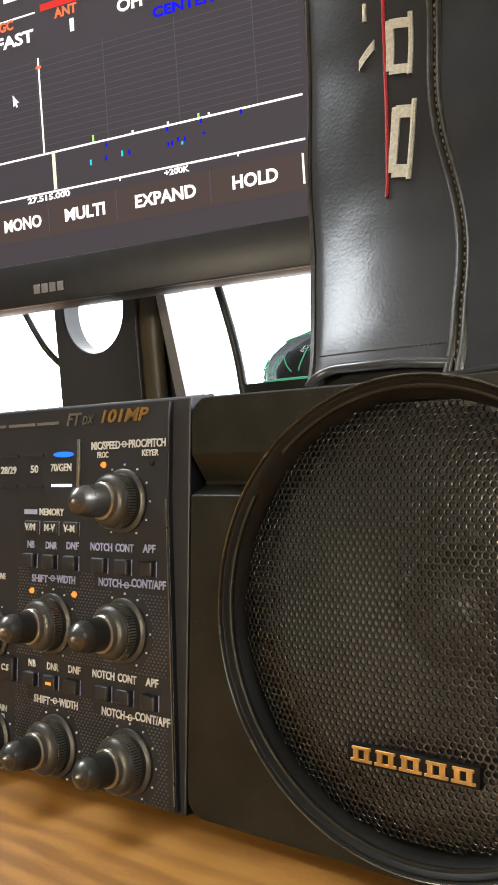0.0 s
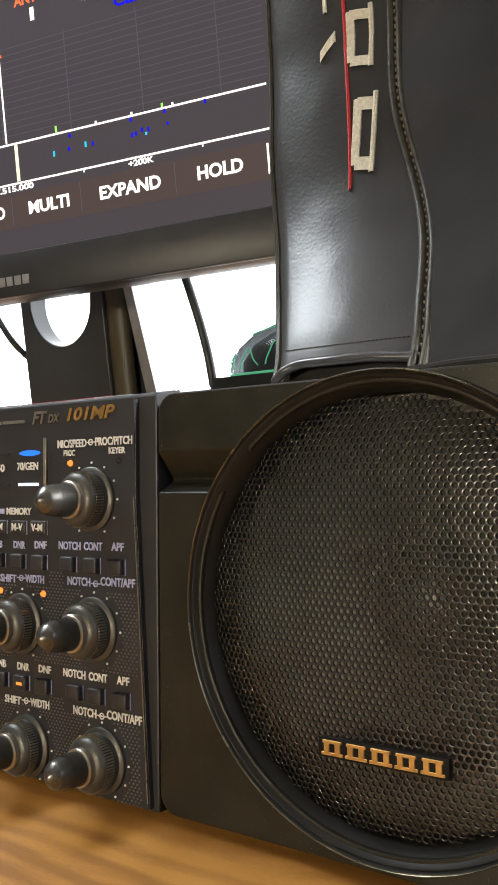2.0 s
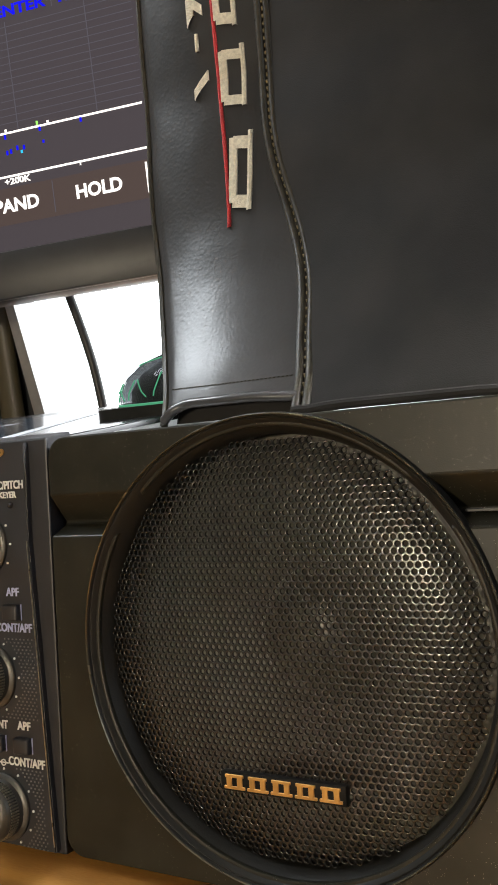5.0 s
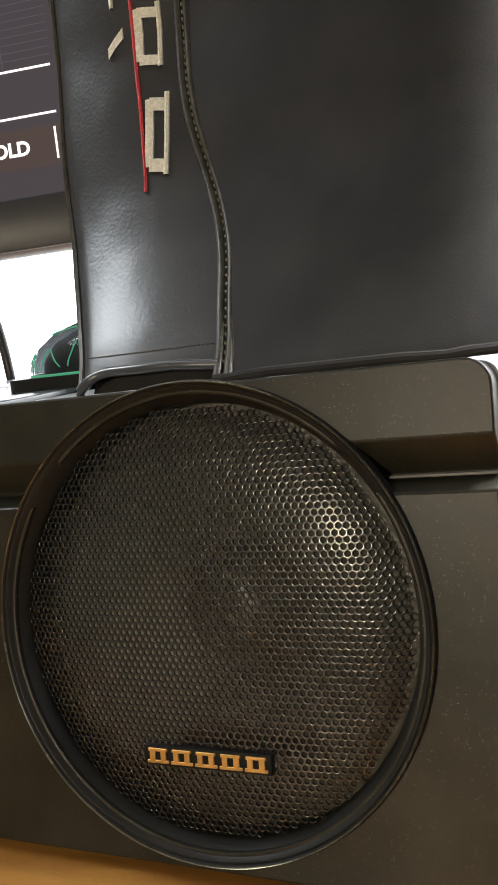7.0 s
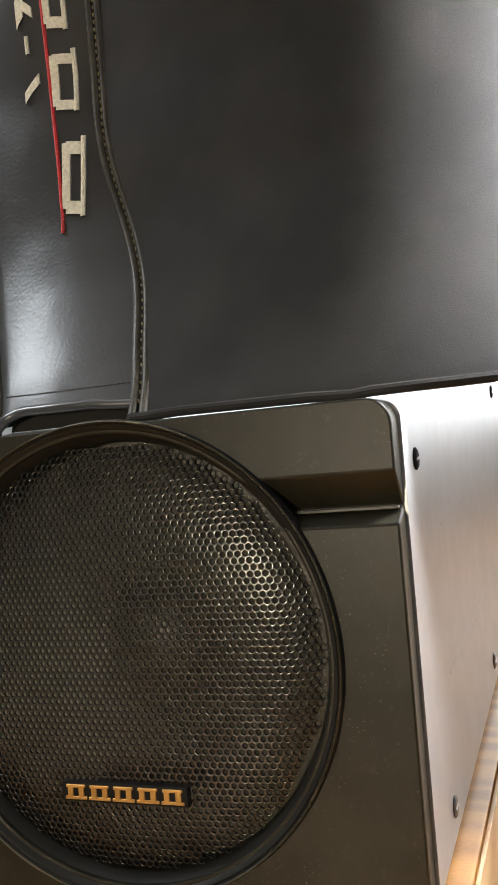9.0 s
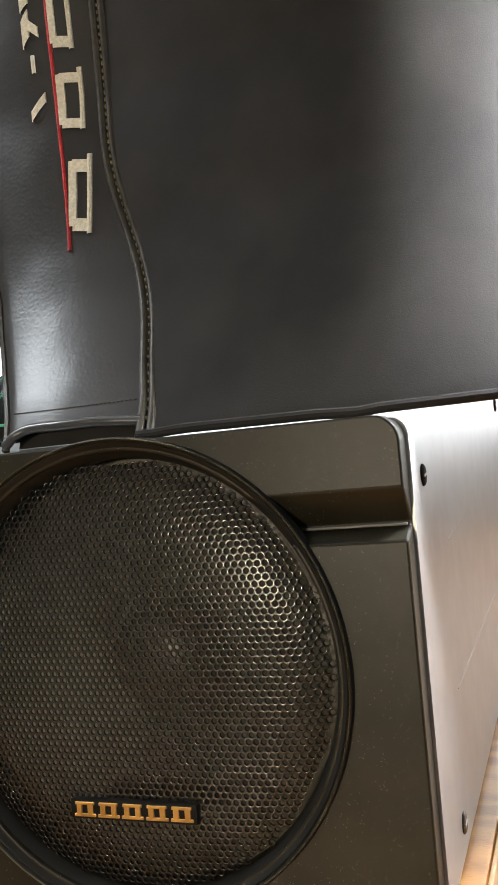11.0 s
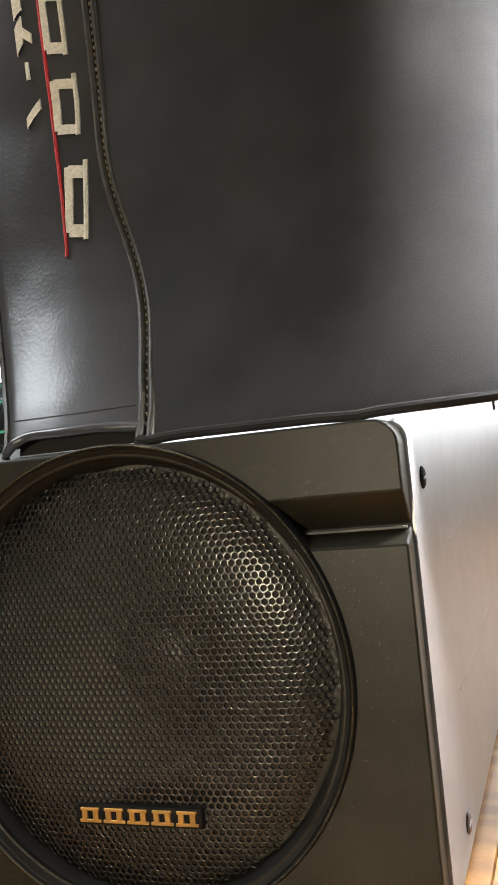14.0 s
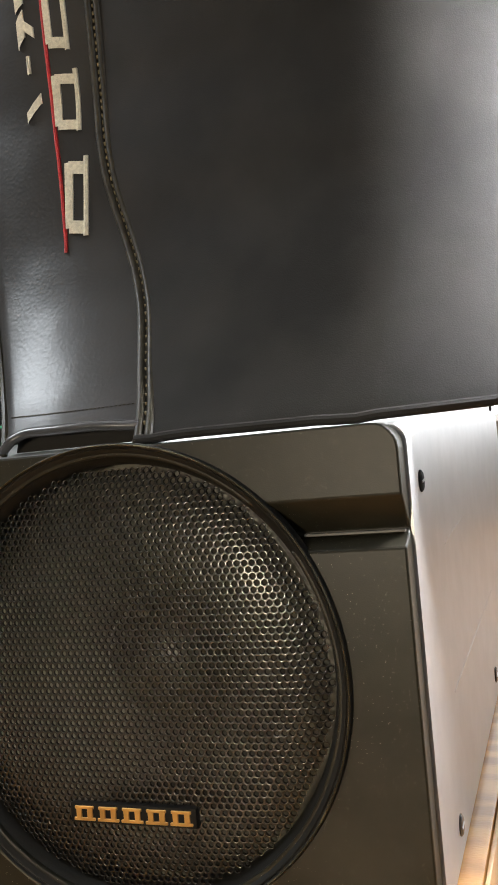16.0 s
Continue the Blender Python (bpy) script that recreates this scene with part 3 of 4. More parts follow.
for z, dx, ink in ((0.0848, 0.0, INK_BLUE), (0.0420, 0.0022, INK)):
    word("NB", -0.0794 + dx, -0.0752 + dx, z, 0.0025, ink)
    word("DNR", -0.0688 + dx, -0.0624 + dx, z, 0.0025, ink)
    word("DNF", -0.0572 + dx, -0.0508 + dx, z + 0.0003, 0.0025, ink)
    word("NOTCH", -0.0445 + dx, -0.0335 + dx, z + 0.0005, 0.0026, ink)
    word("CONT", -0.0318 + dx, -0.0230 + dx, z + 0.0006, 0.0026, ink)
    word("APF", -0.0185 + dx, -0.0128 + dx, z + 0.0008, 0.0026, ink)
for z, dx, ink in ((0.0727, 0.0, INK_BLUE), (0.0298, 0.0027, INK)):
    word("SHIFT", -0.0762 + dx, -0.0672 + dx, z, 0.0026, ink)
    word("WIDTH", -0.0620 + dx, -0.0520 + dx, z + 0.0004, 0.0026, ink)
    word("NOTCH", -0.0400 + dx, -0.0288 + dx, z + 0.0008, 0.0027, ink)
    word("CONT/APF", -0.0238 + dx, -0.0080 + dx, z + 0.0014, 0.0027, ink)
    for x in (-0.0645 + dx, -0.0262 + dx):
        part("dial_symbol", lathe([(0.0007, -0.0012), (0.0011, -0.0013), (0.0011, -0.0010), (0.0007, -0.0010)], 20, (x, 0, z + 0.0004)), ink, RIG)
        part("dial_line", box(x - 0.0024, x + 0.0022, -0.00125, -0.0010, z + 0.0002, z + 0.0006), ink, RIG)
part("dial_symbol", lathe([(0.0007, -0.0012), (0.0011, -0.0013), (0.0011, -0.0010), (0.0007, -0.0010)], 20, (-0.0284, 0, 0.1201)), INK, RIG)
part("dial_line", box(-0.0302, -0.0265, -0.00125, -0.0010, 0.1199, 0.1203), INK, RIG)
word("C.S", -0.0905, -0.0862, 0.0392, 0.0022, y=-0.0034)
word("MAIN", -0.0965, -0.0895, 0.0235, 0.0022)
word("SUB", -0.0955, -0.0905, 0.0202, 0.0022)
word("TUNE", -0.0985, -0.0920, 0.0722, 0.0022)


def led(x, z, material, r=0.0011, label="lit amber lamp"):
    part("led", lathe([(0, -0.0022), (r * 0.6, -0.0020), (r, -0.0012), (r, -0.0008)], 16, (x, 0, z)), material, RIG, label)


led(-0.0385, 0.1133, LED_ORANGE)
led(-0.0150, 0.1136, LED_OFF, label="unlit lamp")
led(-0.0760, 0.0680, LED_ORANGE)
led(-0.0525, 0.0682, LED_ORANGE)
part("led", box(-0.0648, -0.0618, -0.0034, -0.0030, 0.0358, 0.0368, 0.0002), LED_ORANGE, RIG, "lit amber bar lamp")
part("band_light", extrude([(-0.0598 + 0.0055 * math.cos(a * math.pi / 12), 0.1174 + 0.0010 * math.sin(a * math.pi / 12)) for a in range(24)],
                           lambda x, z: Vector((x, -0.0014, z)), lambda x, z: Vector((x, -0.0009, z))), LED_BLUE, RIG, "blue lit band lamp")
part("band_light", box(-0.0660, -0.0552, -0.0014, -0.0010, 0.1058, 0.1068), LED_WHITE, RIG, "white lit bar lamp")
for x in (-0.0760, -0.0910):
    part("band_light", box(x - 0.005, x + 0.005, -0.0014, -0.0010, 0.1056, 0.1065), LED_OFF, RIG)
    part("band_light", box(x - 0.005, x + 0.005, -0.0014, -0.0010, 0.1169, 0.1177), LED_OFF, RIG)
part("band_bar", box(-0.0520, -0.0505, -0.0018, -0.0010, 0.1060, 0.1225, 0.0002), COLLAR, RIG, "narrow grey bar")
for x in (-0.400, -0.018):
    for y in (0.030, 0.270):
        b = lathe([(0, 0), (0.008, 0), (0.009, 0.0046), (0, 0.0046)], 24)
        for v in b.verts:
            v.co = Vector((x + v.co.x, y + v.co.z, 0.0002 + v.co.y))
        b.transform(INV)
        part("foot", b, RIM, RIG, "black rubber foot")

# ---- laminated sheet lying on the transceiver ----
TOPZ = 0.1327
sheet = thing("laminated_sheet", pose(0, 0, TOPZ), "glossy laminated sheet with red and white flag print", "sheet")
outline = [(-0.034, 0.034), (-0.118, 0.190), (-0.330, 0.245), (-0.300, 0.040)]
part("sheet", extrude(outline, lambda x, y: Vector((x, y, 0.0010)), lambda x, y: Vector((x, y, 0.0))), PAPER, sheet, smooth=False)
for pts, m_, h in ((((-0.300, 0.130), (-0.130, 0.115), (-0.132, 0.130), (-0.300, 0.148)), FLAG_RED, 0.0014), (((-0.300, 0.116), (-0.128, 0.103), (-0.131, 0.142), (-0.300, 0.160)), FLAG_WHITE, 0.0012),
                   (((-0.222, 0.080), (-0.200, 0.078), (-0.204, 0.200), (-0.224, 0.200)), FLAG_WHITE, 0.00125), (((-0.217, 0.080), (-0.206, 0.078), (-0.209, 0.200), (-0.219, 0.200)), FLAG_RED, 0.00145)):
    part("flag_band", extrude(pts, lambda x, y: Vector((x, y, h)), lambda x, y: Vector((x, y, 0.0011))), m_, sheet, smooth=False)

# ---- dome ----
gadget = thing("light_dome", pose(-0.012, 0.128, 0.1326), "small smoked dome with glowing green lines on a black base", "lamp")
part("base", extrude(rounded(-0.0330, 0.057, -0.032, 0.034, 0.008), lambda x, y: Vector((x, y, 0.0)), lambda x, y: Vector((x, y, 0.0045))), RIM, gadget, "flat black base")
b = lathe([(0.041, 0.0045), (0.0405, 0.010), (0.037, 0.0160), (0.030, 0.0215), (0.020, 0.0250), (0.010, 0.0265), (0, 0.0270)], 48)
for v in b.verts:
    v.co = Vector((v.co.x * 1.12 + 0.010, v.co.z * 0.78, v.co.y))
part("dome", b, DOME, gadget, "smoked clear dome")
b = lathe([(0.034, 0.0046), (0.0335, 0.009), (0.029, 0.0140), (0.020, 0.0178), (0.010, 0.0195), (0, 0.0200)], 40)
for v in b.verts:
    v.co = Vector((v.co.x * 1.15 + 0.012, v.co.z * 0.72, v.co.y))
part("core", b, RIM, gadget, "dark core under the dome")


def on_dome(a, h):
    r = float(np.interp(h, [0.0045, 0.010, 0.016, 0.0215, 0.025, 0.0265, 0.027], [0.041, 0.0405, 0.037, 0.030, 0.020, 0.010, 0.0])) + 0.0004
    return Vector((r * 1.12 * math.cos(a) + 0.010, r * 0.78 * math.sin(a), h))


for a0, a1, h0, h1 in ((-2.75, -2.6, 0.006, 0.014), (-2.55, -2.3, 0.014, 0.007), (-2.2, -2.15, 0.007, 0.015), (-2.1, -1.9, 0.015, 0.008), (-1.8, -1.75, 0.008, 0.017), (-2.5, -2.0, 0.021, 0.023), (-1.9, -1.5, 0.022, 0.021), (-3.0, -2.8, 0.017, 0.010)):
    part("light_line", tube([on_dome(a0 + (a1 - a0) * k / 6, h0 + (h1 - h0) * k / 6) for k in range(7)], 0.0003, 6), LAMP_GREEN, gadget, "glowing green line")
part("light_line", tube([on_dome(-math.pi * k / 24, 0.0050) for k in range(25)], 0.0005, 6), LAMP_GREEN, gadget, "glowing green line")

# ---- the vinyl dust cover ----
ZS = [0.1315, 0.1345, 0.1450, 0.1600, 0.1800, 0.2000, 0.2500, 0.3500, 0.5000]
YS = [0.0385, 0.0410, 0.0560, 0.0690, 0.0820, 0.0910, 0.1030, 0.1120, 0.1150]
ZP = [0.134, 0.152, 0.173, 0.190, 0.200, 0.217, 0.232, 0.250, 0.270, 0.290, 0.320, 0.50]
XP = [0.0795, 0.0722, 0.0684, 0.0632, 0.0592, 0.0536, 0.0510, 0.0503, 0.0505, 0.0507, 0.0512, 0.053]
XL = [0.0312, 0.0183, 0.0100, 0.0050, 0.0020, 0.0000, -0.0010, -0.0020, -0.0025, -0.0022, -0.002, 0.000]


def soft(z, a, b_):
    """A smoothed table."""
    return float(np.mean([np.interp(z + d, a, b_) for d in (-0.006, -0.003, 0, 0.003, 0.006)]))


def cover_y(z):
    return soft(z, ZS, YS) if z > 0.141 else float(np.interp(z, ZS, YS))


def pip_x(z):
    return soft(z, ZP, XP) if z > 0.14 else float(np.interp(z, ZP, XP))


def left_x(z):
    return soft(z, ZP, XL) if z > 0.14 else float(np.interp(z, ZP, XL))


def panel_y(x, z):
    w = math.exp(-max(0.0, x - pip_x(z)) / 0.035)
    flat = soft(z, [0.13, 0.134, 0.165, 0.20, 0.25, 0.35, 0.5], [0.031, 0.033, 0.054, 0.074, 0.090, 0.104, 0.110]) + 2.6 * max(0, min(x, 0.30) - 0.15) ** 1.6
    return w * cover_y(z) + (1 - w) * flat + 0.0003 * math.sin(x * 31 + z * 17)


def hem_z(x):
    """The lower edge of the wide panel, a little wavy."""
    return 0.1313 + 0.0008 * (1 - math.exp(-((x - 0.083) / 0.008) ** 2)) * (1 - 0.8 * math.exp(-((x - 0.146) / 0.004) ** 2)) - 0.0004 * min(1, max(0, x - 0.164) / 0.022)


COVER = thing("dust_cover", pose(0.08, 0.04, 0.1313), "black soft vinyl dust cover with embroidery, standing on end", "dust cover")
CM = COVER.matrix_basis.inverted()
HEIGHTS = [0.1318 + 0.0025 * k for k in range(9)] + [0.1565 + 0.0060 * k for k in range(58)]


def sheet_mesh(cols, place, thick):
    """A closed soft sheet: place(u, z) over the columns, thickened backwards."""
    b = bmesh.new()
    grid = []
    for back in (0, 1):
        grid.append([[b.verts.new(CM @ (place(u, z) + Vector((0, thick * back, 0)))) for u in cols] for z in HEIGHTS])
    n, m_ = len(HEIGHTS), len(cols)
    for g in grid:
        for i in range(n - 1):
            for j in range(m_ - 1):
                b.faces.new((g[i][j], g[i][j + 1], g[i + 1][j + 1], g[i + 1][j]))
    for i in range(n - 1):
        for j in (0, m_ - 1):
            b.faces.new((grid[0][i][j], grid[1][i][j], grid[1][i + 1][j], grid[0][i + 1][j]))
    for j in range(m_ - 1):
        for i in (0, n - 1):
            b.faces.new((grid[0][i][j], grid[1][i][j], grid[1][i][j + 1], grid[0][i][j + 1]))
    return b


def strip_hem(u):
    """The lower edge of the strip: down at its outer corner, lifted along the rest."""
    return 0.1316 + 0.0050 * (1 - (1 - min(1.0, u / 0.26)) ** 2.4) - 0.0014 * max(0.0, u - 0.7) / 0.3


def strip_place(u, z):
    x = left_x(z) + u * (pip_x(z) - left_x(z))
    z = max(z, strip_hem(u))
    bulge = 0.0044 * math.sin(math.pi * u)
    roll_in = 0.002 * max(0.0, 0.09 - u) / 0.09
    crumple = 0.0003 * noise.noise(Vector((x * 90, z * 90, 0.3)))
    return Vector((x, cover_y(z) - bulge + roll_in + crumple, z))


def panel_place(u, z):
    x = pip_x(z) + 0.0005 + u * (0.42 - pip_x(z))
    zz = max(z, hem_z(x)) if z > 0.1325 else hem_z(x)
    return Vector((x, panel_y(x, zz) + 0.0004 * noise.noise(Vector((x * 14, zz * 14, 1.7))), zz))


part("front_strip", sheet_mesh([k / 24 for k in range(25)], strip_place, 0.0022), LEATHER, COVER, "glossy soft vinyl front strip")
part("wide_panel", sheet_mesh([(k / 40) ** 1.3 for k in range(41)], panel_place, 0.0022), VINYL, COVER, "matt black vinyl panel")
part("hem", tube([CM @ (strip_place(u, 0.1318) + Vector((0, 0.0004, 0.0014))) for u in [k / 40 for k in range(41)]], 0.0016, 14), HEM, COVER, "rolled hem of the strip")
# dark sheet added behind the strip to give the shade below its hem
part("hem_gap_shade", sheet_mesh([k / 12 for k in range(13)], lambda u, z: Vector((strip_place(0.03 + 0.97 * u, z).x, max(0.046, strip_place(u, z).y + 0.005), z if z > 0.1325 else 0.1315)), 0.001), VINYL, COVER, "dark sheet for the shade in the gap under the strip")
part("panel_hem", tube([CM @ (panel_place(u, 0.1318) + Vector((0, -0.0002, 0.0013))) for u in [k / 60 for k in range(61)]], 0.0015, 10), VINYL, COVER, "rolled hem of the panel")
seam = [CM @ (Vector((pip_x(z) + 0.0010, cover_y(z) - 0.0014, z))) for z in HEIGHTS]
part("piping", tube(seam, 0.0014, 12), PIPING, COVER, "black piping along the seam")
part("piping", tube([p + Vector((0.0034, 0.0002, 0)) for p in seam], 0.0014, 12), PIPING, COVER)
part("side_piping", tube([CM @ strip_place(0.0, z) for z in HEIGHTS], 0.0013, 8), PIPING, COVER, "black piping along the outer edge")
st = bmesh.new()
z = 0.137
while z < 0.42:
    p = CM @ Vector((pip_x(z) + 0.0027, cover_y(z) - 0.0014, z))
    box(p.x - 0.0005, p.x + 0.0005, p.y - 0.0003, p.y + 0.0003, p.z - 0.0007, p.z + 0.0007, 0.0002, 1, st)
    z += 0.0026
tagged(part("stitching", st, STITCH, COVER, "olive thread stitches"), kind="stuff")
st = bmesh.new()
u = 0.10
while u < 0.97:
    p = CM @ (strip_place(u, 0.1428) + Vector((0, -0.0002, 0)))
    box(p.x - 0.0004, p.x + 0.0004, p.y - 0.0002, p.y + 0.0002, p.z - 0.00015, p.z + 0.00015, bm=st)
    u += 0.026
tagged(part("hem_stitching", st, PIPING, COVER, "dark stitches above the hem"), kind="stuff")


def patch(pts, material, name, label, lift=0.0007):
    """A thin embroidered shape on the strip, given by its outline in x and z."""
    n = 10
    (xa, za), (xb, zb), (xc, zc), (xd, zd) = pts
    b = bmesh.new()
    g = []
    for s in (0, 1):
        for i in range(n + 1):
            t = i / n
            row = []
            for q in (0.0, 0.5, 1.0):
                x = (xa + (xd - xa) * t) * (1 - q) + (xb + (xc - xb) * t) * q
                z = (za + (zd - za) * t) * (1 - q) + (zb + (zc - zb) * t) * q
                u = (x - left_x(z)) / (pip_x(z) - left_x(z))
                p = strip_place(u, z)
                p.y += -lift - (0.0003 if q == 0.5 else 0) if s == 0 else 0.0003
                row.append(b.verts.new(CM @ p))
            g.append(row)
    for s in (0, n + 1):
        for i in range(n):
            for j in (0, 1):
                b.faces.new((g[s + i][j], g[s + i][j + 1], g[s + i + 1][j + 1], g[s + i + 1][j]))
    for i in range(n):
        for j in (0, 2):
            b.faces.new((g[i][j], g[n + 1 + i][j], g[n + 2 + i][j], g[i + 1][j]))
    return part(name, b, material, COVER, label)


def bar(x0, x1, z0, z1, slant=0.0):
    patch(((x0, z1), (x1, z1 - slant), (x1, z0 - slant), (x0, z0)), THREAD, "embroidered_mark", "cream embroidered mark")


red = ((0.0391, 0.1965), (0.0363, 0.2300), (0.0345, 0.2480), (0.0341, 0.2740), (0.0341, 0.2974), (0.0343, 0.40))
for (x0, z0), (x1, z1) in zip(red, red[1:]):
    patch(((x0 - 0.0006, z0), (x0 + 0.0006, z0), (x1 + 0.0006, z1), (x1 - 0.0006, z1)), THREAD_RED, "red_stripe", "red embroidered stripe")
# the large sign, turned on its side: plain blocks of its size
for x0, x1, z0, z1 in ((0.0385, 0.0470, 0.2015, 0.2305), (0.0350, 0.0448, 0.2400, 0.2625), (0.0338, 0.0428, 0.2695, 0.2950), (0.0338, 0.0428, 0.3020, 0.3290), (0.0338, 0.0428, 0.3360, 0.3620)):
    w, h = x1 - x0, z1 - z0
    bar(x0, x0 + 0.0030, z0 + 0.12 * h, z1 - 0.06 * h)
    bar(x1 - 0.0016, x1, z0, z1)
    bar(x0 + 0.0015, x1 - 0.001, z1 - 0.20 * h, z1 - 0.04 * h, 0.0010)
    bar(x0 + 0.0015, x1 - 0.001, z0 + 0.06 * h, z0 + 0.22 * h, 0.0010)
for x0, x1, z0, z1, sl in ((0.0245, 0.0305, 0.2462, 0.2500, -0.006), (0.0262, 0.0275, 0.2635, 0.2700, 0.0), (0.0235, 0.0265, 0.2730, 0.2830, -0.004), (0.0255, 0.0300, 0.2800, 0.2840, 0.004), (0.0235, 0.0270, 0.2860, 0.2960, -0.003)):
    bar(x0, x1, z0, z1, sl)

# ---- the monitor ----
MON = thing("computer_monitor", Matrix.Translation((-0.1412, 0.3014, 0.2859)) @ pose(0, 0, 0, -2.0, 0, 13.5), "black computer monitor showing a radio spectrum display", "monitor")
part("housing", box(-0.535, 0.022, 0.0030, 0.034, -0.0720, 0.290, 0.003), MON_BLACK, MON, "black plastic housing")
fr = box(-0.535, 0.022, -0.0030, 0.0028, -0.0722, -0.0400, 0.0012)
box(-0.535, 0.022, -0.0030, 0.0028, 0.270, 0.290, 0.0012, bm=fr)
box(0.006, 0.022, -0.0030, 0.0028, -0.0398, 0.2698, 0.0012, bm=fr)
box(-0.535, -0.519, -0.0030, 0.0028, -0.0398, 0.2698, 0.0012, bm=fr)
part("bezel", fr, MON_BLACK, MON, "matt black bezel")
screen = part("screen", box(-0.519, 0.006, 0.0, 0.0026, -0.0398, 0.2698), SCREEN, MON, "lit dark screen", smooth=False)
part("menu_band", box(-0.519, 0.005, -0.0004, -0.0001, -0.0225, 0.0020), SCREEN_LOW, screen, smooth=False)


def px(name, x0, x1, z0, z1, material, y=-0.0007):
    return part(name, box(x0, x1, y - 0.0001, y, z0, z1), material, screen, smooth=False)


for z0 in (0.0380, 0.0094):
    px("scope_line", -0.519, 0.0010, z0 - 0.0007, z0 + 0.0007, PX_WHITE)
for k in range(14):
    z0 = 0.0440 + 0.0048 * k
    px("grid_line", -0.519, 0.0020, z0, z0 + 0.0004, PX_DIM)
for k in range(7):
    x = -0.031 - 0.0590 * k
    px("grid_line", x, x + 0.0006, 0.0390, 0.1100, PX_DIM, -0.0008)
px("marker_line", -0.2064, -0.2050, 0.0390, 0.1090, PX_WHITE, -0.0009)
px("marker_line", -0.1990, -0.1962, 0.0106, 0.0372, PX_MARK, -0.0009)
px("marker_tip", -0.2082, -0.2032, 0.1010, 0.1030, PX_ORANGE, -0.0011)
for k, (x, z0, h) in enumerate(((-0.166, 0.0225, 0.004), (-0.153, 0.0240, 0.003), (-0.139, 0.0240, 0.004), (-0.133, 0.0240, 0.003), (-0.101, 0.0235, 0.003), (-0.093, 0.0255, 0.003), (-0.088, 0.0250, 0.003), (-0.073, 0.0265, 0.002), (-0.098, 0.0240, 0.003), (-0.090, 0.0230, 0.002))):
    px("signal_trace", x, x + 0.0016, z0, z0 + h, PX_CYAN if k in (0, 2, 9) else PX_BLUE)
for x, z0, h, m_ in ((-0.1625, 0.0385, 0.0050, PX_GREEN), (-0.1515, 0.0330, 0.0030, PX_BLUE), (-0.1010, 0.0340, 0.0030, PX_BLUE), (-0.0760, 0.0385, 0.0030, PX_GREEN), (-0.0745, 0.0345, 0.0030, PX_BLUE), (-0.0440, 0.0345, 0.0030, PX_BLUE),
                     (-0.1290, 0.0385, 0.0018, PX_WHITE), (-0.1000, 0.0385, 0.0020, PX_WHITE), (-0.0680, 0.0385, 0.0018, PX_WHITE)):
    px("signal_trace", x, x + 0.0016, z0, z0 + h, m_, -0.0010)
for x in (-0.1420, -0.0945, -0.0480, -0.190):
    px("tick", x, x + 0.0010, 0.0070, 0.0090, PX_WHITE)
px("button_edge", -0.0022, -0.0008, -0.0191, 0.0005, PX_WHITE)
for x in (-0.070, -0.146, -0.206):
    px("button_gap", x, x + 0.0006, -0.0200, 0.0010, PX_DIM, -0.0009)


def shown(text, x0, x1, z, h, material=PX_WHITE):
    ob = letters(text, h, material, screen, x0, z, -0.0010, False, x1 - x0, bold=0.045)
    return tagged(ob, "lit screen lettering")


shown("HOLD", -0.0535, -0.0200, -0.0140, 0.0086)
shown("EXPAND", -0.1305, -0.0815, -0.0140, 0.0086)
shown("MULTI", -0.1915, -0.1562, -0.0140, 0.0086)
shown("MONO", -0.2480, -0.2130, -0.0140, 0.0086)
shown("+200K", -0.1050, -0.0850, 0.0040, 0.0040)
shown("27.515.000", -0.2240, -0.1850, 0.0040, 0.0040)
shown("CENTER", -0.1060, -0.0580, 0.1135, 0.0068, PX_BLUE)
shown("FAST1", -0.0490, -0.0160, 0.1135, 0.0068, PX_BLUE)
shown("SP.", -0.0090, 0.0045, 0.1135, 0.0068, PX_BLUE)
for x in (-0.0540, -0.0130):
    px("divider", x, x + 0.0005, 0.1120, 0.1190, PX_DIM)
shown("ATT", -0.1320, -0.1110, 0.1375, 0.0068, PX_ORANGE)
shown("OFF", -0.1345, -0.1100, 0.1245, 0.0086)
shown("IPO", -0.0740, -0.0560, 0.1370, 0.0068, PX_ORANGE)
shown("IPO", -0.0780, -0.0540, 0.1250, 0.0086)
shown("3kHz", -0.0160, 0.0040, 0.1250, 0.0080)
shown("ANT", -0.1880, -0.1680, 0.1340, 0.0068, PX_ORANGE)
shown("1", -0.1790, -0.1755, 0.1215, 0.0086)
shown("AGC", -0.2460, -0.2260, 0.1355, 0.0068, PX_ORANGE)
shown("FAST", -0.2440, -0.2090, 0.1225, 0.0086)
px("heading_bar", -0.2010, -0.1450, 0.1420, 0.1470, PX_RED)
px("heading_line", -0.280, -0.2060, 0.1420, 0.1432, PX_WHITE)
for x0 in (-0.2600, -0.2340, -0.1350, -0.1080):
    px("figure_bar", x0, x0 + 0.0160, 0.1560, 0.1680, PX_WHITE)
part("pointer", extrude([(-0.2310, 0.0865), (-0.2310, 0.0780), (-0.2293, 0.0796), (-0.2282, 0.0770), (-0.2270, 0.0776), (-0.2281, 0.0800), (-0.2258, 0.0804)], lambda x, z: Vector((x, -0.0014, z)), lambda x, z: Vector((x, -0.0011, z))), PX_WHITE, screen, smooth=False)
for k in range(4):
    x0 = -0.2222 + k * 0.0072
    part("maker_mark", box(x0, x0 + 0.0058, -0.0035, -0.0029, -0.0640, -0.0572, 0.0002), SILVER, MON, "silver maker's mark")

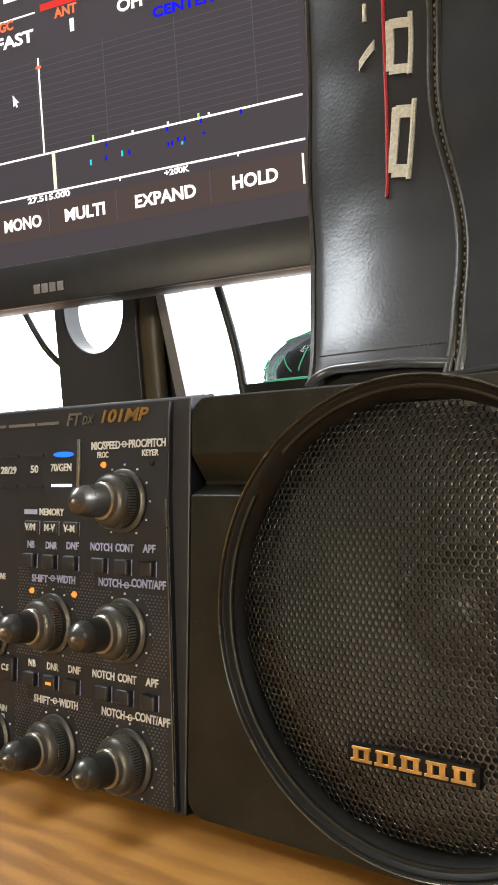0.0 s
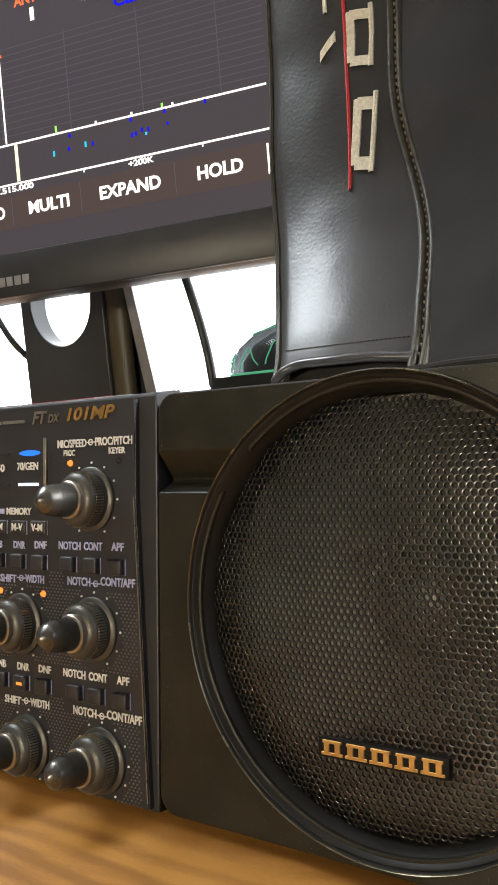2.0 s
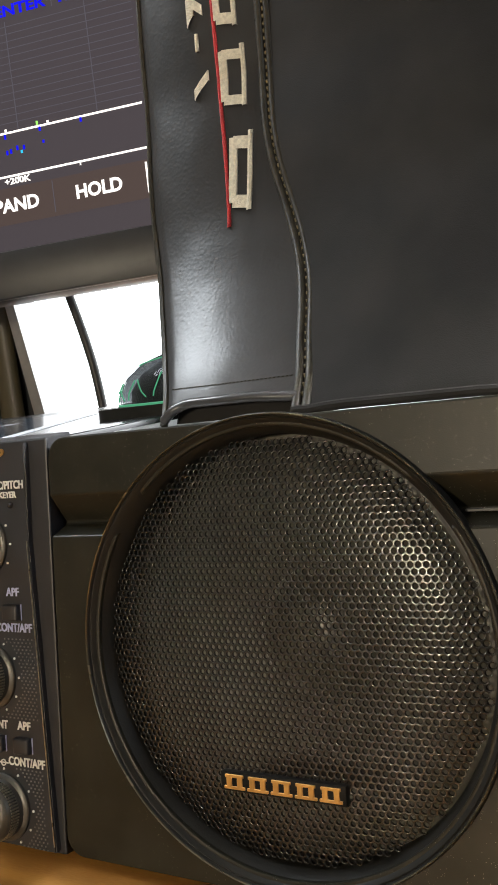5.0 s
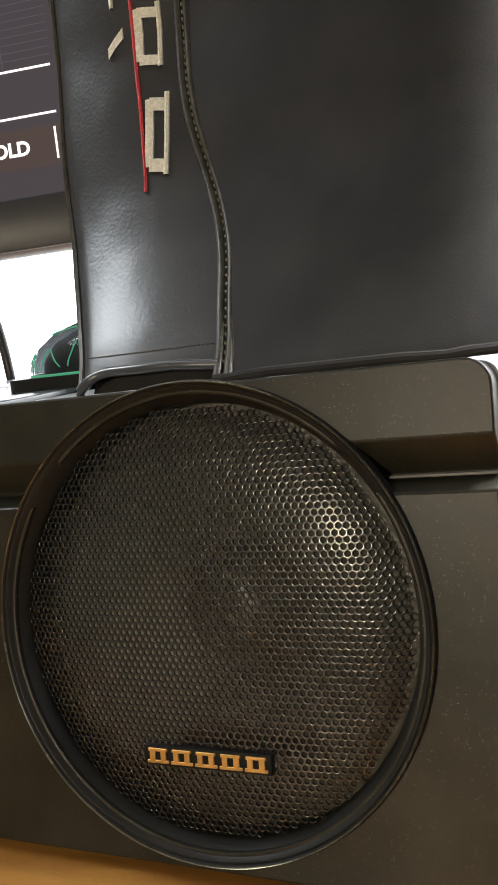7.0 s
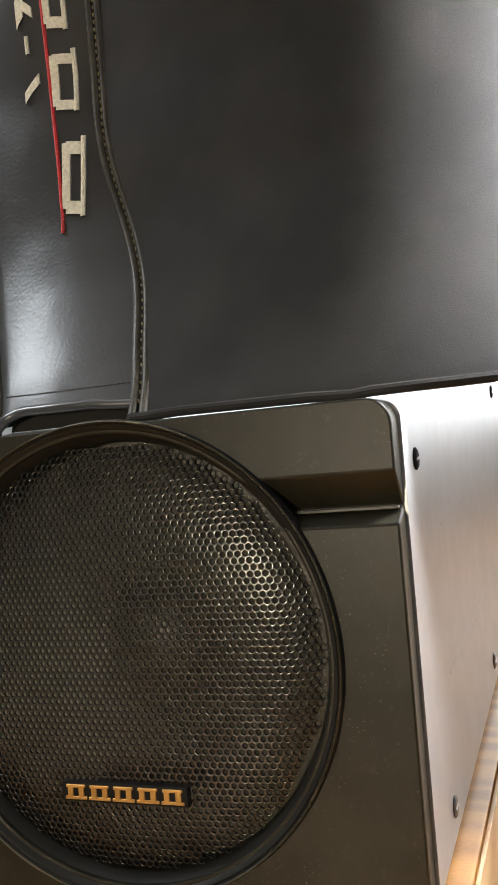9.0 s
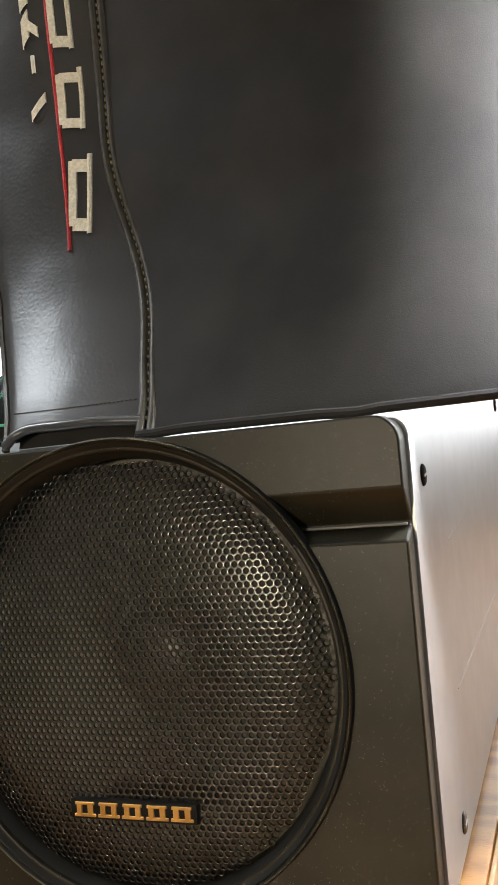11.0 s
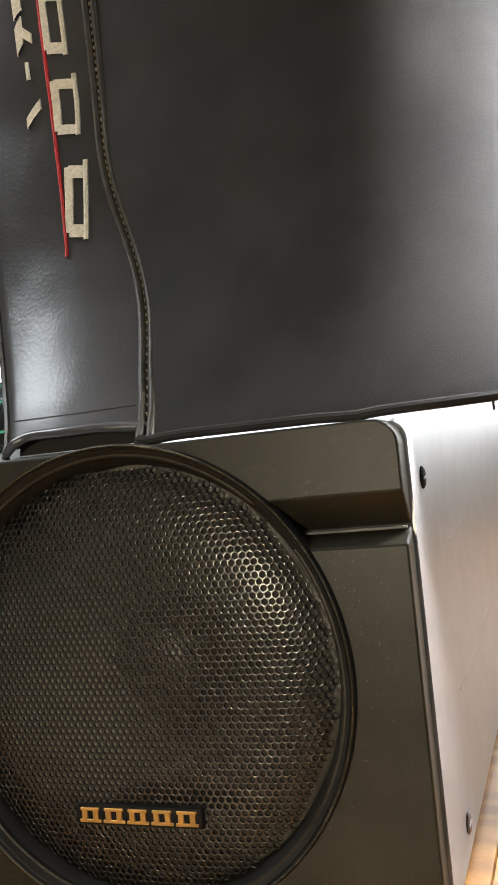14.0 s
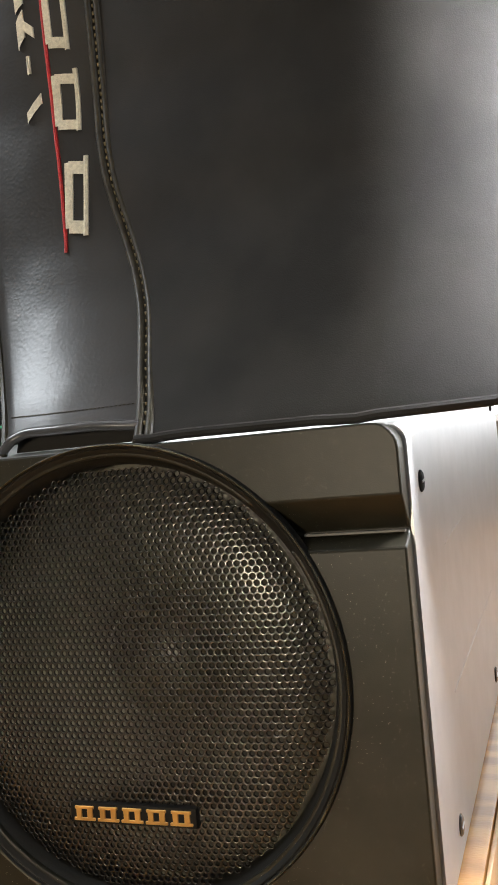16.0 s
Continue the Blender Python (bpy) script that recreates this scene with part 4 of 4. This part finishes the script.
# stand with its round cable hole
b = extrude(rounded(-0.4900, -0.3810, -0.002, 0.300, 0.006), lambda x, z: Vector((x, 0.372, z)), lambda x, z: Vector((x, 0.392, z)))
cut = lathe([(0, -0.05), (0.0400, -0.05), (0.0400, 0.05), (0, 0.05)], 64, (-0.4365, 0.382, 0.2240))
me = carve(b, [(cut, "DIFFERENCE")], 0.0015)
me.materials.clear()
me.materials.append(STAND)
MI = MON.matrix_basis.inverted()
part("stand_column", me, STAND, MON, "dark grey stand with a round cable hole", m=MI)
# the warm reflection on the column is put into this flank's olive colour
flank = lathe([(0, 0.0), (0.0125, 0.0), (0.0125, 0.300), (0, 0.300)], 40)
for v in flank.verts:
    v.co = Vector((-0.3735 + v.co.x, 0.382 + v.co.z * 0.6, v.co.y))
part("stand_flank", flank, STAND_REFLECTION, MON, "rounded flank of the stand, coloured for a warm reflection", m=MI)
part("stand_back", extrude([(-0.3805, 0.0), (-0.3164, 0.0), (-0.3649, 0.300), (-0.3805, 0.300)], lambda x, z: Vector((x, 0.391, z)), lambda x, z: Vector((x, 0.398, z))), STAND, MON, "dark back plate of the stand", m=MI)
part("stand_edge", extrude([(-0.3160, 0.0), (-0.3020, 0.0), (-0.3560, 0.300), (-0.3645, 0.300)], lambda x, z: Vector((x, 0.370, z)), lambda x, z: Vector((x, 0.394, z))), SILVER, MON, "silver slanting stand edge", m=MI)
part("stand_foot", box(-0.53, -0.30, 0.33, 0.52, 0.0005, 0.014, 0.004), STAND, MON, m=MI)
part("stand_neck", box(-0.45, -0.39, 0.318, 0.372, 0.255, 0.300, 0.003), STAND, MON, m=MI)

# cables behind the set
for name, pts, r in (("cable", [(-0.290, 0.350, 0.300), (-0.284, 0.366, 0.240), (-0.2705, 0.37, 0.180), (-0.2640, 0.37, 0.135), (-0.262, 0.372, 0.06), (-0.255, 0.380, 0.0035), (-0.10, 0.46, 0.0035)], 0.0036),
                     ("cable", [(-0.560, 0.350, 0.300), (-0.535, 0.37, 0.2376), (-0.505, 0.37, 0.196), (-0.488, 0.395, 0.15), (-0.478, 0.405, 0.05), (-0.500, 0.545, 0.0030), (-0.60, 0.55, 0.0030)], 0.0030)):
    ob = new(name, mesh_of(name, tube(smoothed(pts), r, 12), CABLE))
    tagged(ob, "black cable hanging behind the radio to the desk", "cable", "cables")
